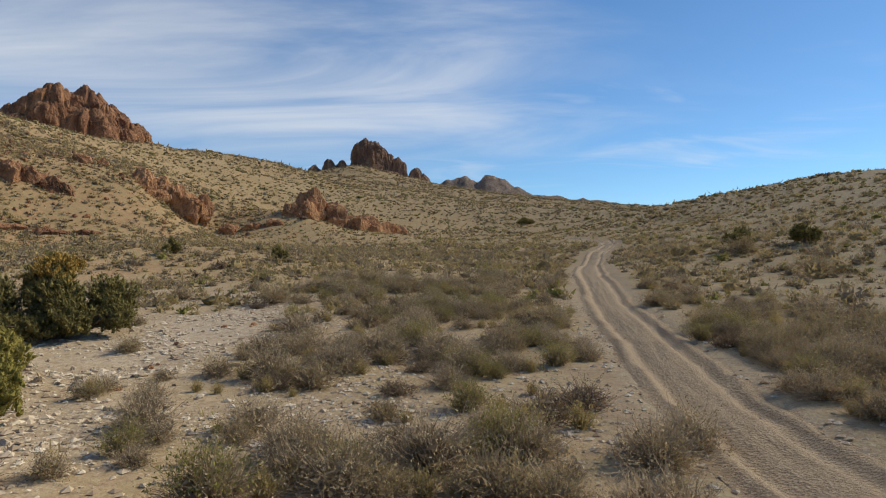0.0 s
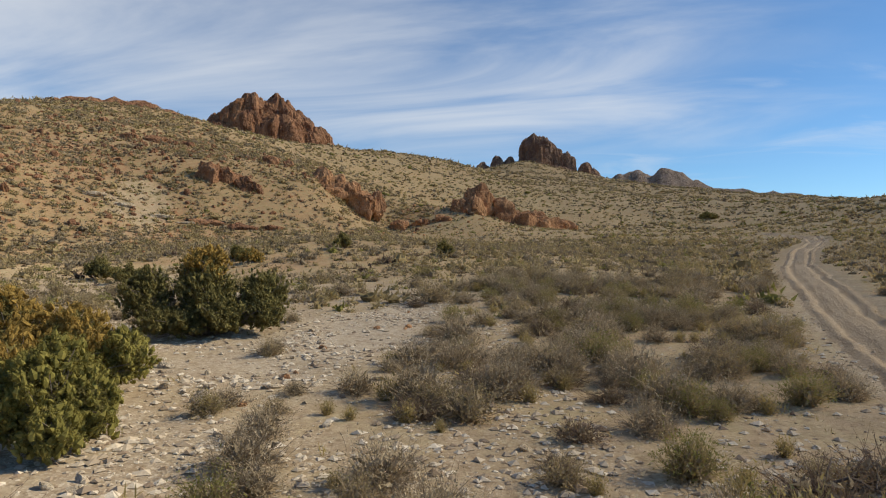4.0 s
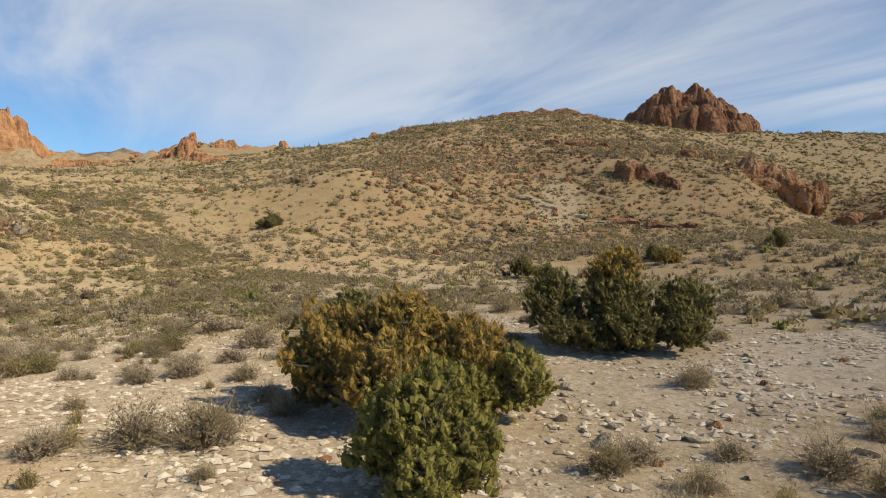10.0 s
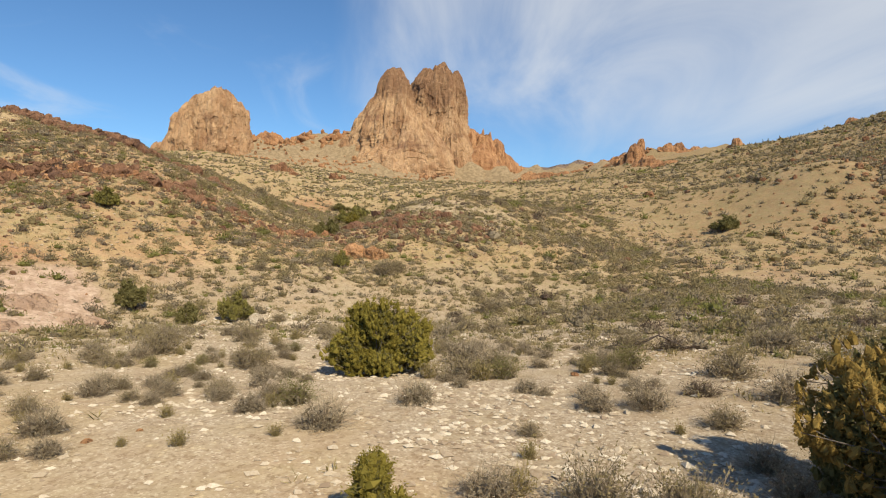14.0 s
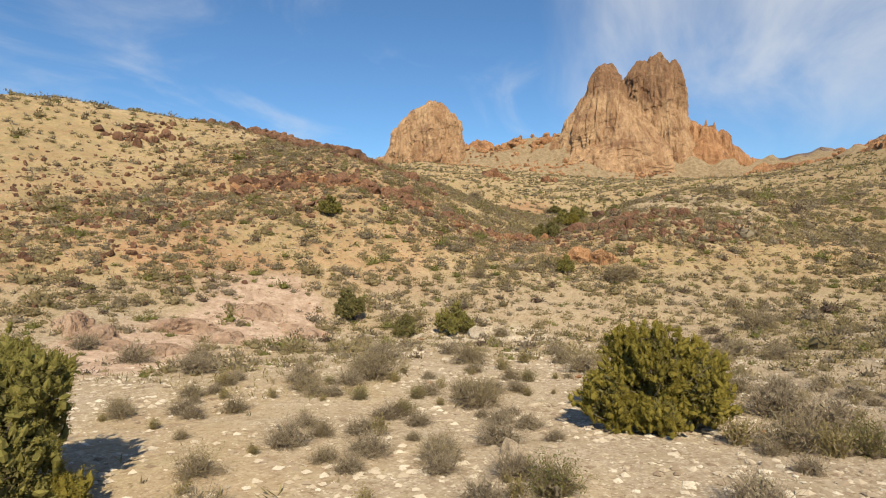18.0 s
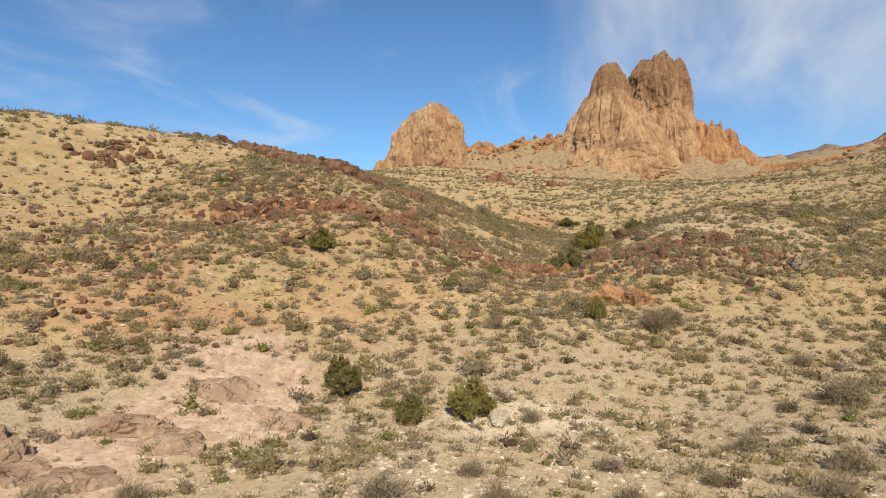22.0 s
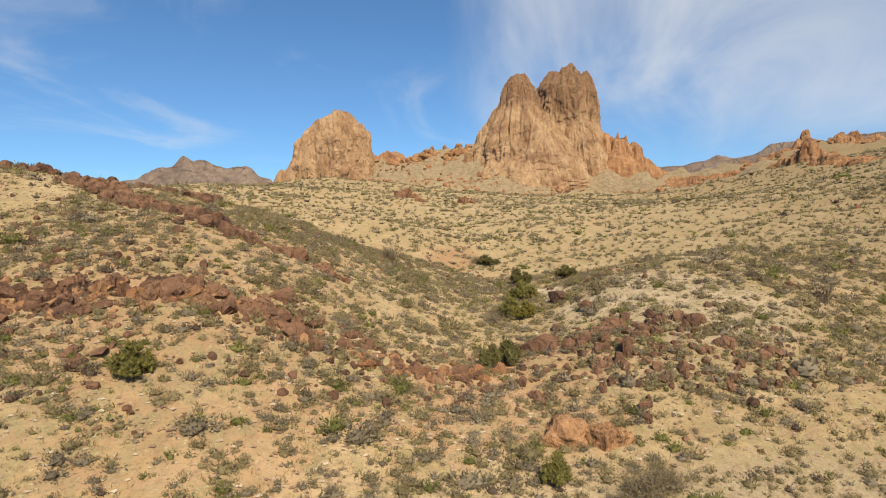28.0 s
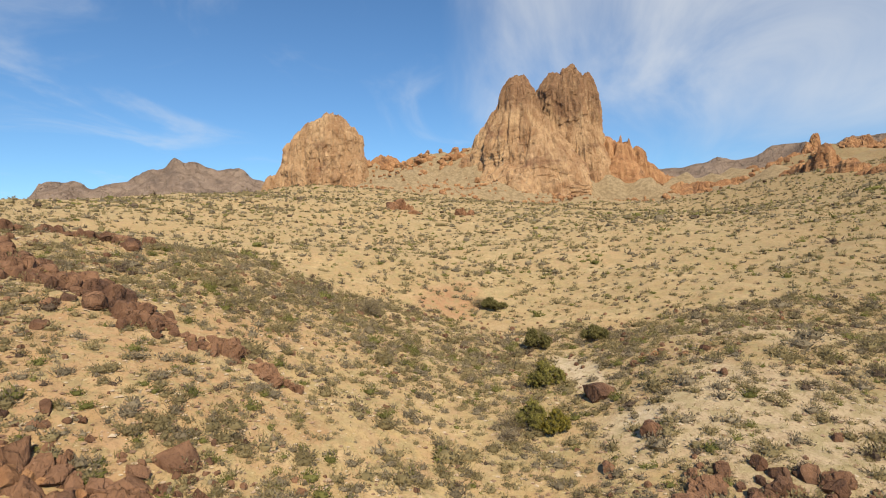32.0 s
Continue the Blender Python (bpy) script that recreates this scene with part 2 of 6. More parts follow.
    col = m.mix(m.ramp(m.noise(p, 7.5, 3, 0.6), 0.54, 0.66, 0.0, 0.55), col, (0.20, 0.135, 0.075))
    col = m.mix(m.ramp(m.noise(p, 4.2, 5, 0.7), 0.58, 0.70, 0.0, 0.5), col, (0.68, 0.55, 0.36))
    nrm = m.bump(m.noise(p, 1.6, 8, 0.75), 0.40, 0.10)
    nrm = m.bump(m.cells(p, 24.0), 0.25, 0.02, nrm)
    nrm = m.bump(fine, 0.6, 0.03, nrm)
    return m.done(col, 0.95, nrm)


def rock_material(name, dark, light, patina, patina_from=0.52, scale=1.0, varnish=None, tall_z=0.28, split=1.0):
    """Rock with vertical streaks, cracks and dark varnish."""
    m = Nodes(name)
    p = m.world_coord()
    tall = m.world_coord((1, 1, tall_z))
    streak = m.noise(tall, 0.16 * scale, 8, 0.62, 0.6)
    grain = m.noise(p, 1.3 * scale, 8, 0.7)
    col = m.mix(m.ramp(streak, 0.32, 0.68), dark, light)
    col = m.mix(m.ramp(m.noise(p, 0.07 * scale, 6, 0.6, 0.8), patina_from, patina_from + 0.16, 0.0, 0.85), col, patina)
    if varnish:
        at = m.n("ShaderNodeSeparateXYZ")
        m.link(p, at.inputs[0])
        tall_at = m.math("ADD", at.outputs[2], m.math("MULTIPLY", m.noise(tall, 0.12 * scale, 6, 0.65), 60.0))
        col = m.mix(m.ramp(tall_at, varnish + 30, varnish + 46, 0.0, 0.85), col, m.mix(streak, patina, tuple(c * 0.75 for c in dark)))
    col = m.mix(m.ramp(grain, 0.5, 0.8, 0.0, 0.55), col, tuple(c * 0.45 for c in dark))
    col = m.mix(m.ramp(m.noise(p, 0.4 * scale, 7, 0.7), 0.52, 0.75, 0.0, 0.4), col, tuple(min(0.75, c * 1.35) for c in light))
    warp = m.n("ShaderNodeTexNoise", Scale=0.3 * scale, Detail=4)
    m.link(tall, warp.inputs["Vector"])
    far = m.n("ShaderNodeVectorMath")
    far.operation = "MULTIPLY_ADD"
    m.link(warp.outputs["Color"], far.inputs[0])
    far.inputs[1].default_value = (6 / scale, 6 / scale, 6 / scale)
    m.link(tall, far.inputs[2])
    crack = m.ramp(m.cells(far.outputs[0], 0.20 * scale, "DISTANCE_TO_EDGE"), 0.0, 0.035)
    joint = m.ramp(m.cells(far.outputs[0], 0.62 * scale, "DISTANCE_TO_EDGE"), 0.0, 0.06)
    col = m.mix(m.ramp(crack, 0.0, 1.0, 0.22 * split, 0.0), col, tuple(c * 0.3 for c in dark))
    col = m.mix(m.ramp(joint, 0.0, 1.0, 0.12 * split, 0.0), col, tuple(c * 0.4 for c in dark))
    nrm = m.bump(m.noise(tall, 0.35 * scale, 9, 0.68), 0.9, 1.6 / scale)
    nrm = m.bump(joint, 0.5 * split, 0.5 / scale, m.bump(crack, 0.7 * split, 1.2 / scale, nrm))
    nrm = m.bump(grain, 0.7, 0.30 / scale, nrm)
    return m.done(col, 0.93, nrm)


def plant_material(name, a, b, tip=None, through_light=0.34):
    """Leaves or twigs: the tint changes from plant to plant and from leaf to leaf."""
    m = Nodes(name)
    rnd = m.n("ShaderNodeNewGeometry").outputs["Random Per Island"]
    obj = m.n("ShaderNodeObjectInfo").outputs["Random"]
    col = m.mix(rnd, a, b)
    col = m.mix(m.ramp(obj, 0.0, 1.0, 0.0, 0.45), col, tip or tuple(0.5 * (p + q) for p, q in zip(a, b)))
    big = m.noise(m.world_coord(), 0.35, 3)
    col = m.mix(m.ramp(big, 0.35, 0.65, 0.0, 0.35), col, tuple(c * 0.6 for c in a))
    skin, glow, both = m.n("ShaderNodeBsdfDiffuse"), m.n("ShaderNodeBsdfTranslucent"), m.n("ShaderNodeMixShader")
    both.inputs[0].default_value = through_light
    for k, s in ((1, skin), (2, glow)):
        m.link(col, s.inputs["Color"])
        m.link(s.outputs[0], both.inputs[k])
    m.t.nodes.remove(m.b)
    m.link(both.outputs[0], m.t.nodes["Material Output"].inputs["Surface"])
    return m.mat


M_GROUND = ground_material()
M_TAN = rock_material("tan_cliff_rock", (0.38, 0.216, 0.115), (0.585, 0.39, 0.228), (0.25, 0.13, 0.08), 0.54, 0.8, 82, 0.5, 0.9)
M_RED = rock_material("red_brown_rock", (0.22, 0.105, 0.06), (0.42, 0.225, 0.12), (0.13, 0.068, 0.048), 0.52, 0.9, None, 0.45, 0.8)
M_BOULDER = rock_material("varnished_boulder_rock", (0.155, 0.08, 0.05), (0.32, 0.175, 0.105), (0.09, 0.052, 0.04), 0.5, 3.0)
M_ORANGE = rock_material("orange_outcrop_rock", (0.36, 0.175, 0.085), (0.54, 0.305, 0.155), (0.17, 0.09, 0.058), 0.52, 1.5)
M_PALE = rock_material("pale_limestone", (0.44, 0.34, 0.235), (0.62, 0.53, 0.41), (0.34, 0.23, 0.14), 0.62, 6.0)
M_TOWER = rock_material("red_brown_tower_rock", (0.22, 0.125, 0.085), (0.36, 0.225, 0.15), (0.14, 0.085, 0.065), 0.5, 0.6)
# rock of the far mountains, with the haze of distance mixed into its colours
M_FAR = rock_material("hazy_mountain_rock", (0.23, 0.165, 0.13), (0.34, 0.25, 0.195), (0.17, 0.125, 0.105), 0.5, 0.25)
M_GREY = plant_material("grey_brown_twigs", (0.193, 0.154, 0.101), (0.378, 0.307, 0.211), (0.299, 0.242, 0.163), 0.25)
M_ASH = plant_material("ash_grey_twig_ends", (0.291, 0.235, 0.157), (0.582, 0.487, 0.340), (0.448, 0.364, 0.243), 0.2)
M_SAGE = plant_material("sage_green_leaves", (0.25, 0.20, 0.105), (0.43, 0.345, 0.19), (0.35, 0.28, 0.145))
M_STRAW = plant_material("dry_straw_grass", (0.297, 0.234, 0.099), (0.468, 0.378, 0.180), (0.342, 0.279, 0.117))
M_DEAD = plant_material("dark_dead_twigs", (0.12, 0.085, 0.062), (0.24, 0.175, 0.13))
M_GREEN = plant_material("bright_green_brush", (0.167, 0.165, 0.055), (0.308, 0.289, 0.100), (0.246, 0.227, 0.079))
M_TWIG = plant_material("dark_grey_twigs", (0.213, 0.165, 0.115), (0.525, 0.421, 0.287), (0.375, 0.293, 0.201), 0.15)
M_JUN = plant_material("juniper_green_sprays", (0.206, 0.189, 0.055), (0.404, 0.349, 0.109), (0.310, 0.269, 0.081))
M_JUNY = plant_material("yellow_green_juniper_sprays", (0.221, 0.188, 0.038), (0.394, 0.312, 0.076), (0.303, 0.248, 0.057))
M_JUNB = plant_material("bronze_juniper_sprays", (0.25, 0.175, 0.055), (0.50, 0.335, 0.10), (0.37, 0.25, 0.075))
# dark junipers' own leaves, and the shade-dark filling inside all junipers
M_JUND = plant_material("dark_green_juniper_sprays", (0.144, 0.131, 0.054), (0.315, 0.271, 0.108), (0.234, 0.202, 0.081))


def bark_material():
    m = Nodes("juniper_bark")
    p = m.world_coord((1, 1, 0.2))
    col = m.mix(m.noise(p, 25, 6, 0.7), (0.10, 0.075, 0.055), (0.28, 0.23, 0.19))
    return m.done(col, 0.9, m.bump(m.noise(p, 40, 5), 0.6, 0.02))


M_BARK = bark_material()

# ---- the ground: heights along valley lines, toes, slopes and crests ----
VALLEY = ((25, -45, -0.6), (6, 8, 0.1), (0, 0, 0.1), (-2, 24, 0.8), (-2, 50, 2.5), (16, 74, 2.9), (24, 106, 5.8), (40, 194, 13), (90, 330, 25), (150, 480, 40))
WASH = ((-9.5, 14, 0.25), (-20, 6, 0.15), (-26, 5.5, -0.4), (-34, 0, -0.65), (-44, 0, -1.1), (-51, 6, -0.9), (-61, 17, 0.5), (-72, 30, 2.4), (-45, 28, 1.0), (-22, 28, 0.9), (-35, 50, 1.2), (-35, 67, 4.3), (-38, 88, 5.6), (-21, 159, 10.6), (11, 220, 15))
FLAT_SOUTH = ((-20, -22, -0.2), (-35, -17, 0.2), (0, -30, -0.3), (-30, -60, 2.0), (20, -120, -2), (120, -60, 2))
SOUTH_TOE = ((-42, -18.5, 1.8), (-44.5, -10, -0.5), (-45, -30, 5.2), (-53, -2, 0.9), (-55, -17, 5.4), (-59, -33, 8.4), (-48, -45, 9.5))
SOUTH_CREST = ((-66, -61, 20), (-77, -57, 20.8), (-84, -46, 19.4), (-93, -40, 18.2), (-98, -30, 15.0), (-60, -110, 24))
RIM = ((-63, 1, 2.9), (-69, -2, 3.9), (-67.6, -20, 10.4), (-72.5, -16, 9.3), (-73, -26, 12.8), (-72, 4.5, 6.0), (-80, 5, 7.6), (-69, 14, 4.6))
GULLY = ((-77, -1.6, 5.0), (-83, -2, 5.9), (-91, -3, 6.6), (-106, -5, 7.2), (-121, -8, 8.4), (-150, -22, 15), (-200, -31, 19.5))
GULLY_SIDE = ((-88, -17, 10.6), (-91, 18, 9.8), (-95, 8, 9.0), (-94, 30, 7.0), (-93, 44, 6.6), (-110, -28, 14), (-124, 24, 12.6), (-130, 64, 15.6), (-134, -23, 15.6), (-120, -55, 17))
BOWL = ((-145, -87, 23.5), (-185, -99, 28.4), (-246, -91, 34.5), (-182, 20, 19.5), (-226, -11, 23.5), (-255, 94, 32), (-287, 60, 30), (-190, 70, 25))
CLIFF_FOOT = ((-345, -17, 37.5), (-345, 23, 36.8), (-330, 68, 37.5), (-330, -50, 40), (-315, -100, 44), (-330, -140, 42), (-385, 25, 44), (-369, 70, 36))
BACK = ((-390, 118, 50), (-450, 97, 53), (-446, 66, 57), (-520, 110, 52), (-400, 157, 60), (-455, -60, 76), (-455, -25, 78), (-480, 180, 66), (-420, -190, 45))
NORTH_TOE = ((-77, 66, 3.8), (-75, 40, 4.4), (-84, 31, 3.9), (-66, 108, 7.6), (-55, 147, 9.2), (-38, 170, 12.5))
NORTH_SLOPE = ((-92, 62, 14.8), (-99, 78, 17.6), (-105, 102, 21.6), (-79, 100, 10.6), (-79, 119.5, 19), (-69, 142, 21.5), (-39, 167, 15.5), (-110, 150, 33))
NORTH_CREST = ((-104, 389, 55), (-115, 312, 54), (-117, 252, 48.5), (-142, 232, 48.5), (-151, 190, 51.5), (-152, 161, 47), (-152, 124, 38.8), (-200, 130, 40.5), (-240, 114, 39.5), (-316, 110, 44))
EAST_HILL = ((28, 64, 5.0), (26, 38, 2.4), (50, 142, 11.4), (93, 210, 25.8), (90, 168, 24.2), (90, 133, 21), (109, 312, 28), (60, 60, 9), (110, 90, 21), (150, 200, 30))
FAR_HILLS = ((-110, 550, 76), (-80, 615, 92), (-33, 640, 80), (-5, 660, 71), (109, 590, 57), (164, 494, 44), (-230, 420, 52), (-300, 300, 50))
REST = ((700, 300, 40), (600, -500, -10), (0, -700, -10), (-500, -600, 40), (-900, 100, 60), (-800, 700, 70), (100, 1100, 70), (-700, -250, 50), (1500, 1500, 40), (-2500, 0, 40), (0, -2500, -20), (2500, 0, 0), (0, 2800, 60))
LINES = (VALLEY, WASH, FLAT_SOUTH, SOUTH_TOE, SOUTH_CREST, RIM, GULLY, GULLY_SIDE, BOWL, CLIFF_FOOT, BACK, NORTH_TOE, NORTH_SLOPE, NORTH_CREST, EAST_HILL, FAR_HILLS, REST)
KNOTS = np.array([p for line in LINES for p in line], float)


def bend(r2):
    return np.sqrt(r2 + 36.0)


def solve_ground():
    k = KNOTS[:, :2]
    d = ((k[:, None] - k[None]) ** 2).sum(-1)
    a = bend(d) - np.eye(len(k)) * 0.35
    mean = KNOTS[:, 2].mean()
    return np.linalg.solve(a, KNOTS[:, 2] - mean), mean


WEIGHT, MEAN = solve_ground()
ROAD = np.array(((3.6, -14), (4.6, -3), (5.3, 6), (5.45, 12.8), (5.8, 16.1), (6.45, 22.2), (8.1, 34), (10.4, 48), (14.5, 68), (20, 88), (26, 104), (29, 122), (27, 145)), float)


def road_points(step=0.5):
    """The centre line as even points, rounded."""
    seg = np.r_[0, np.cumsum(np.hypot(*np.diff(ROAD, axis=0).T))]
    s = np.arange(0, seg[-1], step)
    x, y = np.interp(s, seg, ROAD[:, 0]), np.interp(s, seg, ROAD[:, 1])
    ker = np.hanning(15) / np.hanning(15).sum()
    xs, ys = np.convolve(np.pad(x, 7, "edge"), ker, "valid"), np.convolve(np.pad(y, 7, "edge"), ker, "valid")
    return xs, ys


RX, RY = road_points()


def road_distance(x, y):
    out = np.full(x.shape, 99.0)
    near = (x > -3) & (x < 36) & (y > -20) & (y < 150)
    if near.any():
        px, py = x[near], y[near]
        best = np.full(px.shape, 99.0)
        for a, b in zip(RX[::2], RY[::2]):
            best = np.minimum(best, np.hypot(px - a, py - b))
        out[near] = best
    return out


def wash_line(x, y):
    """1 in the open gravel of the wash, 0 on the slopes."""
    n = fbm(x * 0.11, y * 0.11, octaves=3, seed=5)
    d1 = np.abs((y - 9.5) - (x + 15) * 0.30 + 2.0 * np.sin(x * 0.12)) + 2.2 * n
    core = 1 - smooth(2.2, 6.0, d1)
    strip = (1 - smooth(2.0, 5.5, np.hypot((x + 9), (y - 22) * 0.35) + 1.5 * n))
    return np.clip(np.maximum(core * smooth(-44, -33, x), strip) * (1 - smooth(2, 8, x)), 0, 1)


def height(x, y, detail=True):
    x, y = np.asarray(x, float), np.asarray(y, float)
    shape = x.shape
    fx, fy = x.ravel(), y.ravel()
    z = np.empty(fx.size)
    for i in range(0, fx.size, 20000):
        d = (fx[i:i + 20000, None] - KNOTS[:, 0]) ** 2 + (fy[i:i + 20000, None] - KNOTS[:, 1]) ** 2
        z[i:i + 20000] = bend(d) @ WEIGHT + MEAN
    if detail:
        hill = smooth(1.5, 9.0, z)
        away = np.hypot(fx + 20, fy - 5)
        z += (0.25 + 0.75 * hill) * 0.55 * fbm(fx / 11, fy / 11, octaves=3, seed=11) * smooth(5, 30, away)
        z += 0.10 * fbm(fx / 1.7, fy / 1.7, octaves=3, seed=23) * (0.5 + 0.5 * hill)
        z += smooth(150, 400, away) * 2.5 * fbm(fx / 45, fy / 45, octaves=4, seed=31)
        rocky = smooth(-320, -370, fx) * smooth(260, 150, np.abs(fy))
        z += rocky * (5.0 * fbm(fx / 26, fy / 26, octaves=4, seed=37, rough=0.6) + 2.5 * (0.6 - np.abs(vnoise(fx / 14, fy / 14, seed=39))))
        rd = road_distance(fx, fy)
        z -= 0.16 * (1 - smooth(1.1, 1.75, rd))
    return z.reshape(shape)


def ground_at(x, y):
    return float(height(np.array([x]), np.array([y]))[0])


def steps(lo, hi, core_lo, core_hi, fine, grow):
    mid = list(np.arange(core_lo, core_hi, fine))
    up, d = [mid[-1]], fine
    while up[-1] < hi:
        d *= grow
        up.append(up[-1] + d)
    dn, d = [mid[0]], fine
    while dn[-1] > lo:
        d *= grow
        dn.append(dn[-1] - d)
    return np.array(dn[:0:-1] + mid + up[1:])


def mesh_of(name, verts, faces, mats, smooth_shade=True, mat_index=None, attrs=None):
    """A mesh from arrays of corners and of triangles or quads."""
    me = bpy.data.meshes.new(name)
    verts, faces = np.asarray(verts, np.float32), np.asarray(faces, np.int32)
    n = faces.shape[1]
    me.vertices.add(len(verts))
    me.vertices.foreach_set("co", verts.ravel())
    me.loops.add(faces.size)
    me.loops.foreach_set("vertex_index", faces.ravel())
    me.polygons.add(len(faces))
    me.polygons.foreach_set("loop_start", np.arange(0, faces.size, n, dtype=np.int32))
    me.polygons.foreach_set("use_smooth", np.full(len(faces), smooth_shade, bool))
    if mat_index is not None:
        me.polygons.foreach_set("material_index", np.asarray(mat_index, np.int32))
    for m in mats:
        me.materials.append(m)
    for key, val in (attrs or {}).items():
        a = me.attributes.new(key, "FLOAT", "POINT")
        a.data.foreach_set("value", np.asarray(val, np.float32))
    me.update(calc_edges=True)
    return me


def grid_faces(nx, ny):
    i = np.arange(nx * ny).reshape(ny, nx)
    return np.stack((i[:-1, :-1], i[:-1, 1:], i[1:, 1:], i[1:, :-1]), -1).reshape(-1, 4)


def blob(x, y, cx, cy, rx, ry, turn=0.0):
    c, s = math.cos(radians(turn)), math.sin(radians(turn))
    u, v = (x - cx) * c + (y - cy) * s, -(x - cx) * s + (y - cy) * c
    r = np.sqrt((u / rx) ** 2 + (v / ry) ** 2)
    out = np.zeros(r.shape)
    near = r < 1.85
    if near.any():
        out[near] = 1 - smooth(0.55, 1.05, r[near] + 0.45 * fbm(x[near] / 5, y[near] / 5, octaves=3, seed=41))
    return out


def build_ground():
    gx, gy = steps(-3200, 3200, -108, 9, 0.45, 1.040), steps(-3200, 3200, -28, 42, 0.45, 1.040)
    x, y = np.meshgrid(gx, gy)
    z = height(x, y)
    f = lambda a: a.ravel()
    red = np.clip(blob(x, y, -47, -24, 9, 8) * 0.25 + blob(x, y, -60, -22, 26, 15, -20) * 0.34 + blob(x, y, -66, -1, 9, 6) * 0.5 + blob(x, y, -38, 168, 26, 9, 20) + blob(x, y, -72, 95, 10, 16) * 0.5
                  + blob(x, y, -105, 95, 20, 30) * 0.5 + blob(x, y, -120, -12, 8, 5) * 0.7 + blob(x, y, -90, 120, 60, 90, 30) * 0.32, 0, 1)
    pale = np.clip(blob(x, y, -44, -2, 2.6, 4.5) + blob(x, y, -80, 98, 5, 17, 35) * 0.85 + blob(x, y, -92, 1.5, 9, 1.6, 12) * 0.9
                   + blob(x, y, -96, 14, 12, 6) * 0.4 + blob(x, y, -80, 9.5, 11, 7, 20) * 0.6 + blob(x, y, -10, 25, 2.5, 6) * 0.35, 0, 1)
    bench = np.clip(blob(x, y, -36.5, -12.7, 9.5, 3.4) + 0.8 * blob(x, y, -41.5, -13.5, 4, 4), 0, 1)
    talus = np.clip(smooth(-318, -350, x) * smooth(-230, -160, y) * smooth(140, 90, y), 0, 1)
    brushy = np.clip(np.maximum(smooth(120, 330, np.hypot(x + 20, y - 5)) * (0.35 + 0.65 * smooth(0, 90, y)), np.maximum(0.55 * smooth(26, 70, y + 0.35 * x), (0.18 + 0.40 * smooth(0, 40, y + 0.2 * x + 20)) * smooth(1.8, 6, z))), 0, 1) * (1 - talus)
    wash = wash_line(x, y)
    rd = road_distance(f(x), f(y))
    flat = (1 - smooth(1.2, 2.6, z)) * (1 - smooth(30, 75, np.hypot(x + 8, y - 12))) * (0.85 + 0.25 * fbm(x / 4, y / 4, octaves=3, seed=71))
    flat = flat * (1 - 0.6 * smooth(-9, -4, x))
    wash = np.clip(np.maximum(np.maximum(f(wash) * (1 - 0.4 * smooth(-9, -4, f(x))), f(flat)), 0.7 - 0.7 * smooth(1.4, 2.8, rd)), 0, 1)
    me = mesh_of("ground", np.stack((f(x), f(y), f(z)), -1), grid_faces(len(gx), len(gy)), [M_GROUND], True, None,
                 {"red": f(red), "pale": f(pale), "talus": f(talus), "brushy": f(brushy), "wash": wash, "bench": f(bench)})
    return tagged(new("ground", me), "dry desert ground of gravel, soil and grass", "ground", kind="structure")


build_ground()


def build_road():
    """A two-track dirt road: two worn ruts, a low crown and loose edges."""
    dx, dy = np.gradient(RX), np.gradient(RY)
    ln = np.hypot(dx, dy)
    nx, ny = dy / ln, -dx / ln
    off = np.linspace(-1.5, 1.5, 47)
    s = np.arange(len(RX)) * 0.5
    wob = 0.10 * vnoise(s * 0.16, s * 0 + 3.0, seed=3)
    o, t = np.meshgrid(off, s)
    w = o * (1 + 0.05 * vnoise(t * 0.6, o * 0.0 + np.sign(o) * 5, seed=8) + 0.05 * vnoise(t * 2.1, o * 0.0 + np.sign(o) * 7, seed=9)) + wob[:, None]
    x, y = RX[:, None] + nx[:, None] * w, RY[:, None] + ny[:, None] * w
    z = height(x, y)
    rut = np.exp(-((np.abs(o) - 0.70) / 0.22) ** 2)
    edge = smooth(1.05, 1.5, np.abs(o))
    z = z + 0.13 - 0.115 * rut + 0.022 * fbm(t * 0.7, o * 7.0, octaves=4, seed=14) + 0.05 * np.exp(-((np.abs(o) - 1.05) / 0.2) ** 2) - 0.15 * edge
    m = Nodes("packed_dirt_track")
    p = m.world_coord()
    fine = m.noise(p, 9, 8, 0.7)
    col = m.mix(m.ramp(fine, 0.3, 0.7), (0.28, 0.20, 0.125), (0.46, 0.345, 0.225))
    col = m.mix(m.attr("rut"), col, m.mix(fine, (0.43, 0.31, 0.19), (0.55, 0.42, 0.275)))
    col = m.mix(m.ramp(m.cells(p, 14, "F1"), 0.05, 0.3, 0.4, 0.0), col, (0.55, 0.46, 0.36))
    nrm = m.bump(m.cells(p, 14), 0.7, 0.04, m.bump(fine, 0.8, 0.07))
    me = mesh_of("road", np.stack((x.ravel(), y.ravel(), z.ravel()), -1), grid_faces(len(off), len(s)), [m.done(col, 0.95, nrm)], True, None, {"rut": rut.ravel()})
    return tagged(new("road", me), "two-track dirt road with worn wheel ruts", "road", kind="structure")


build_road()

# ---- rocks ----
def part(name, me, parent, label=""):
    ob = new(name, me)
    ob.parent = parent
    return tagged(ob, label) if label else ob


def empty_at(name, x, y, z, label, category, group="", turn=0.0):
    ob = new(name)
    ob.empty_display_size = 0.3
    ob.matrix_world = pose(x, y, z, 0, 0, turn)
    return tagged(ob, label, category, group)


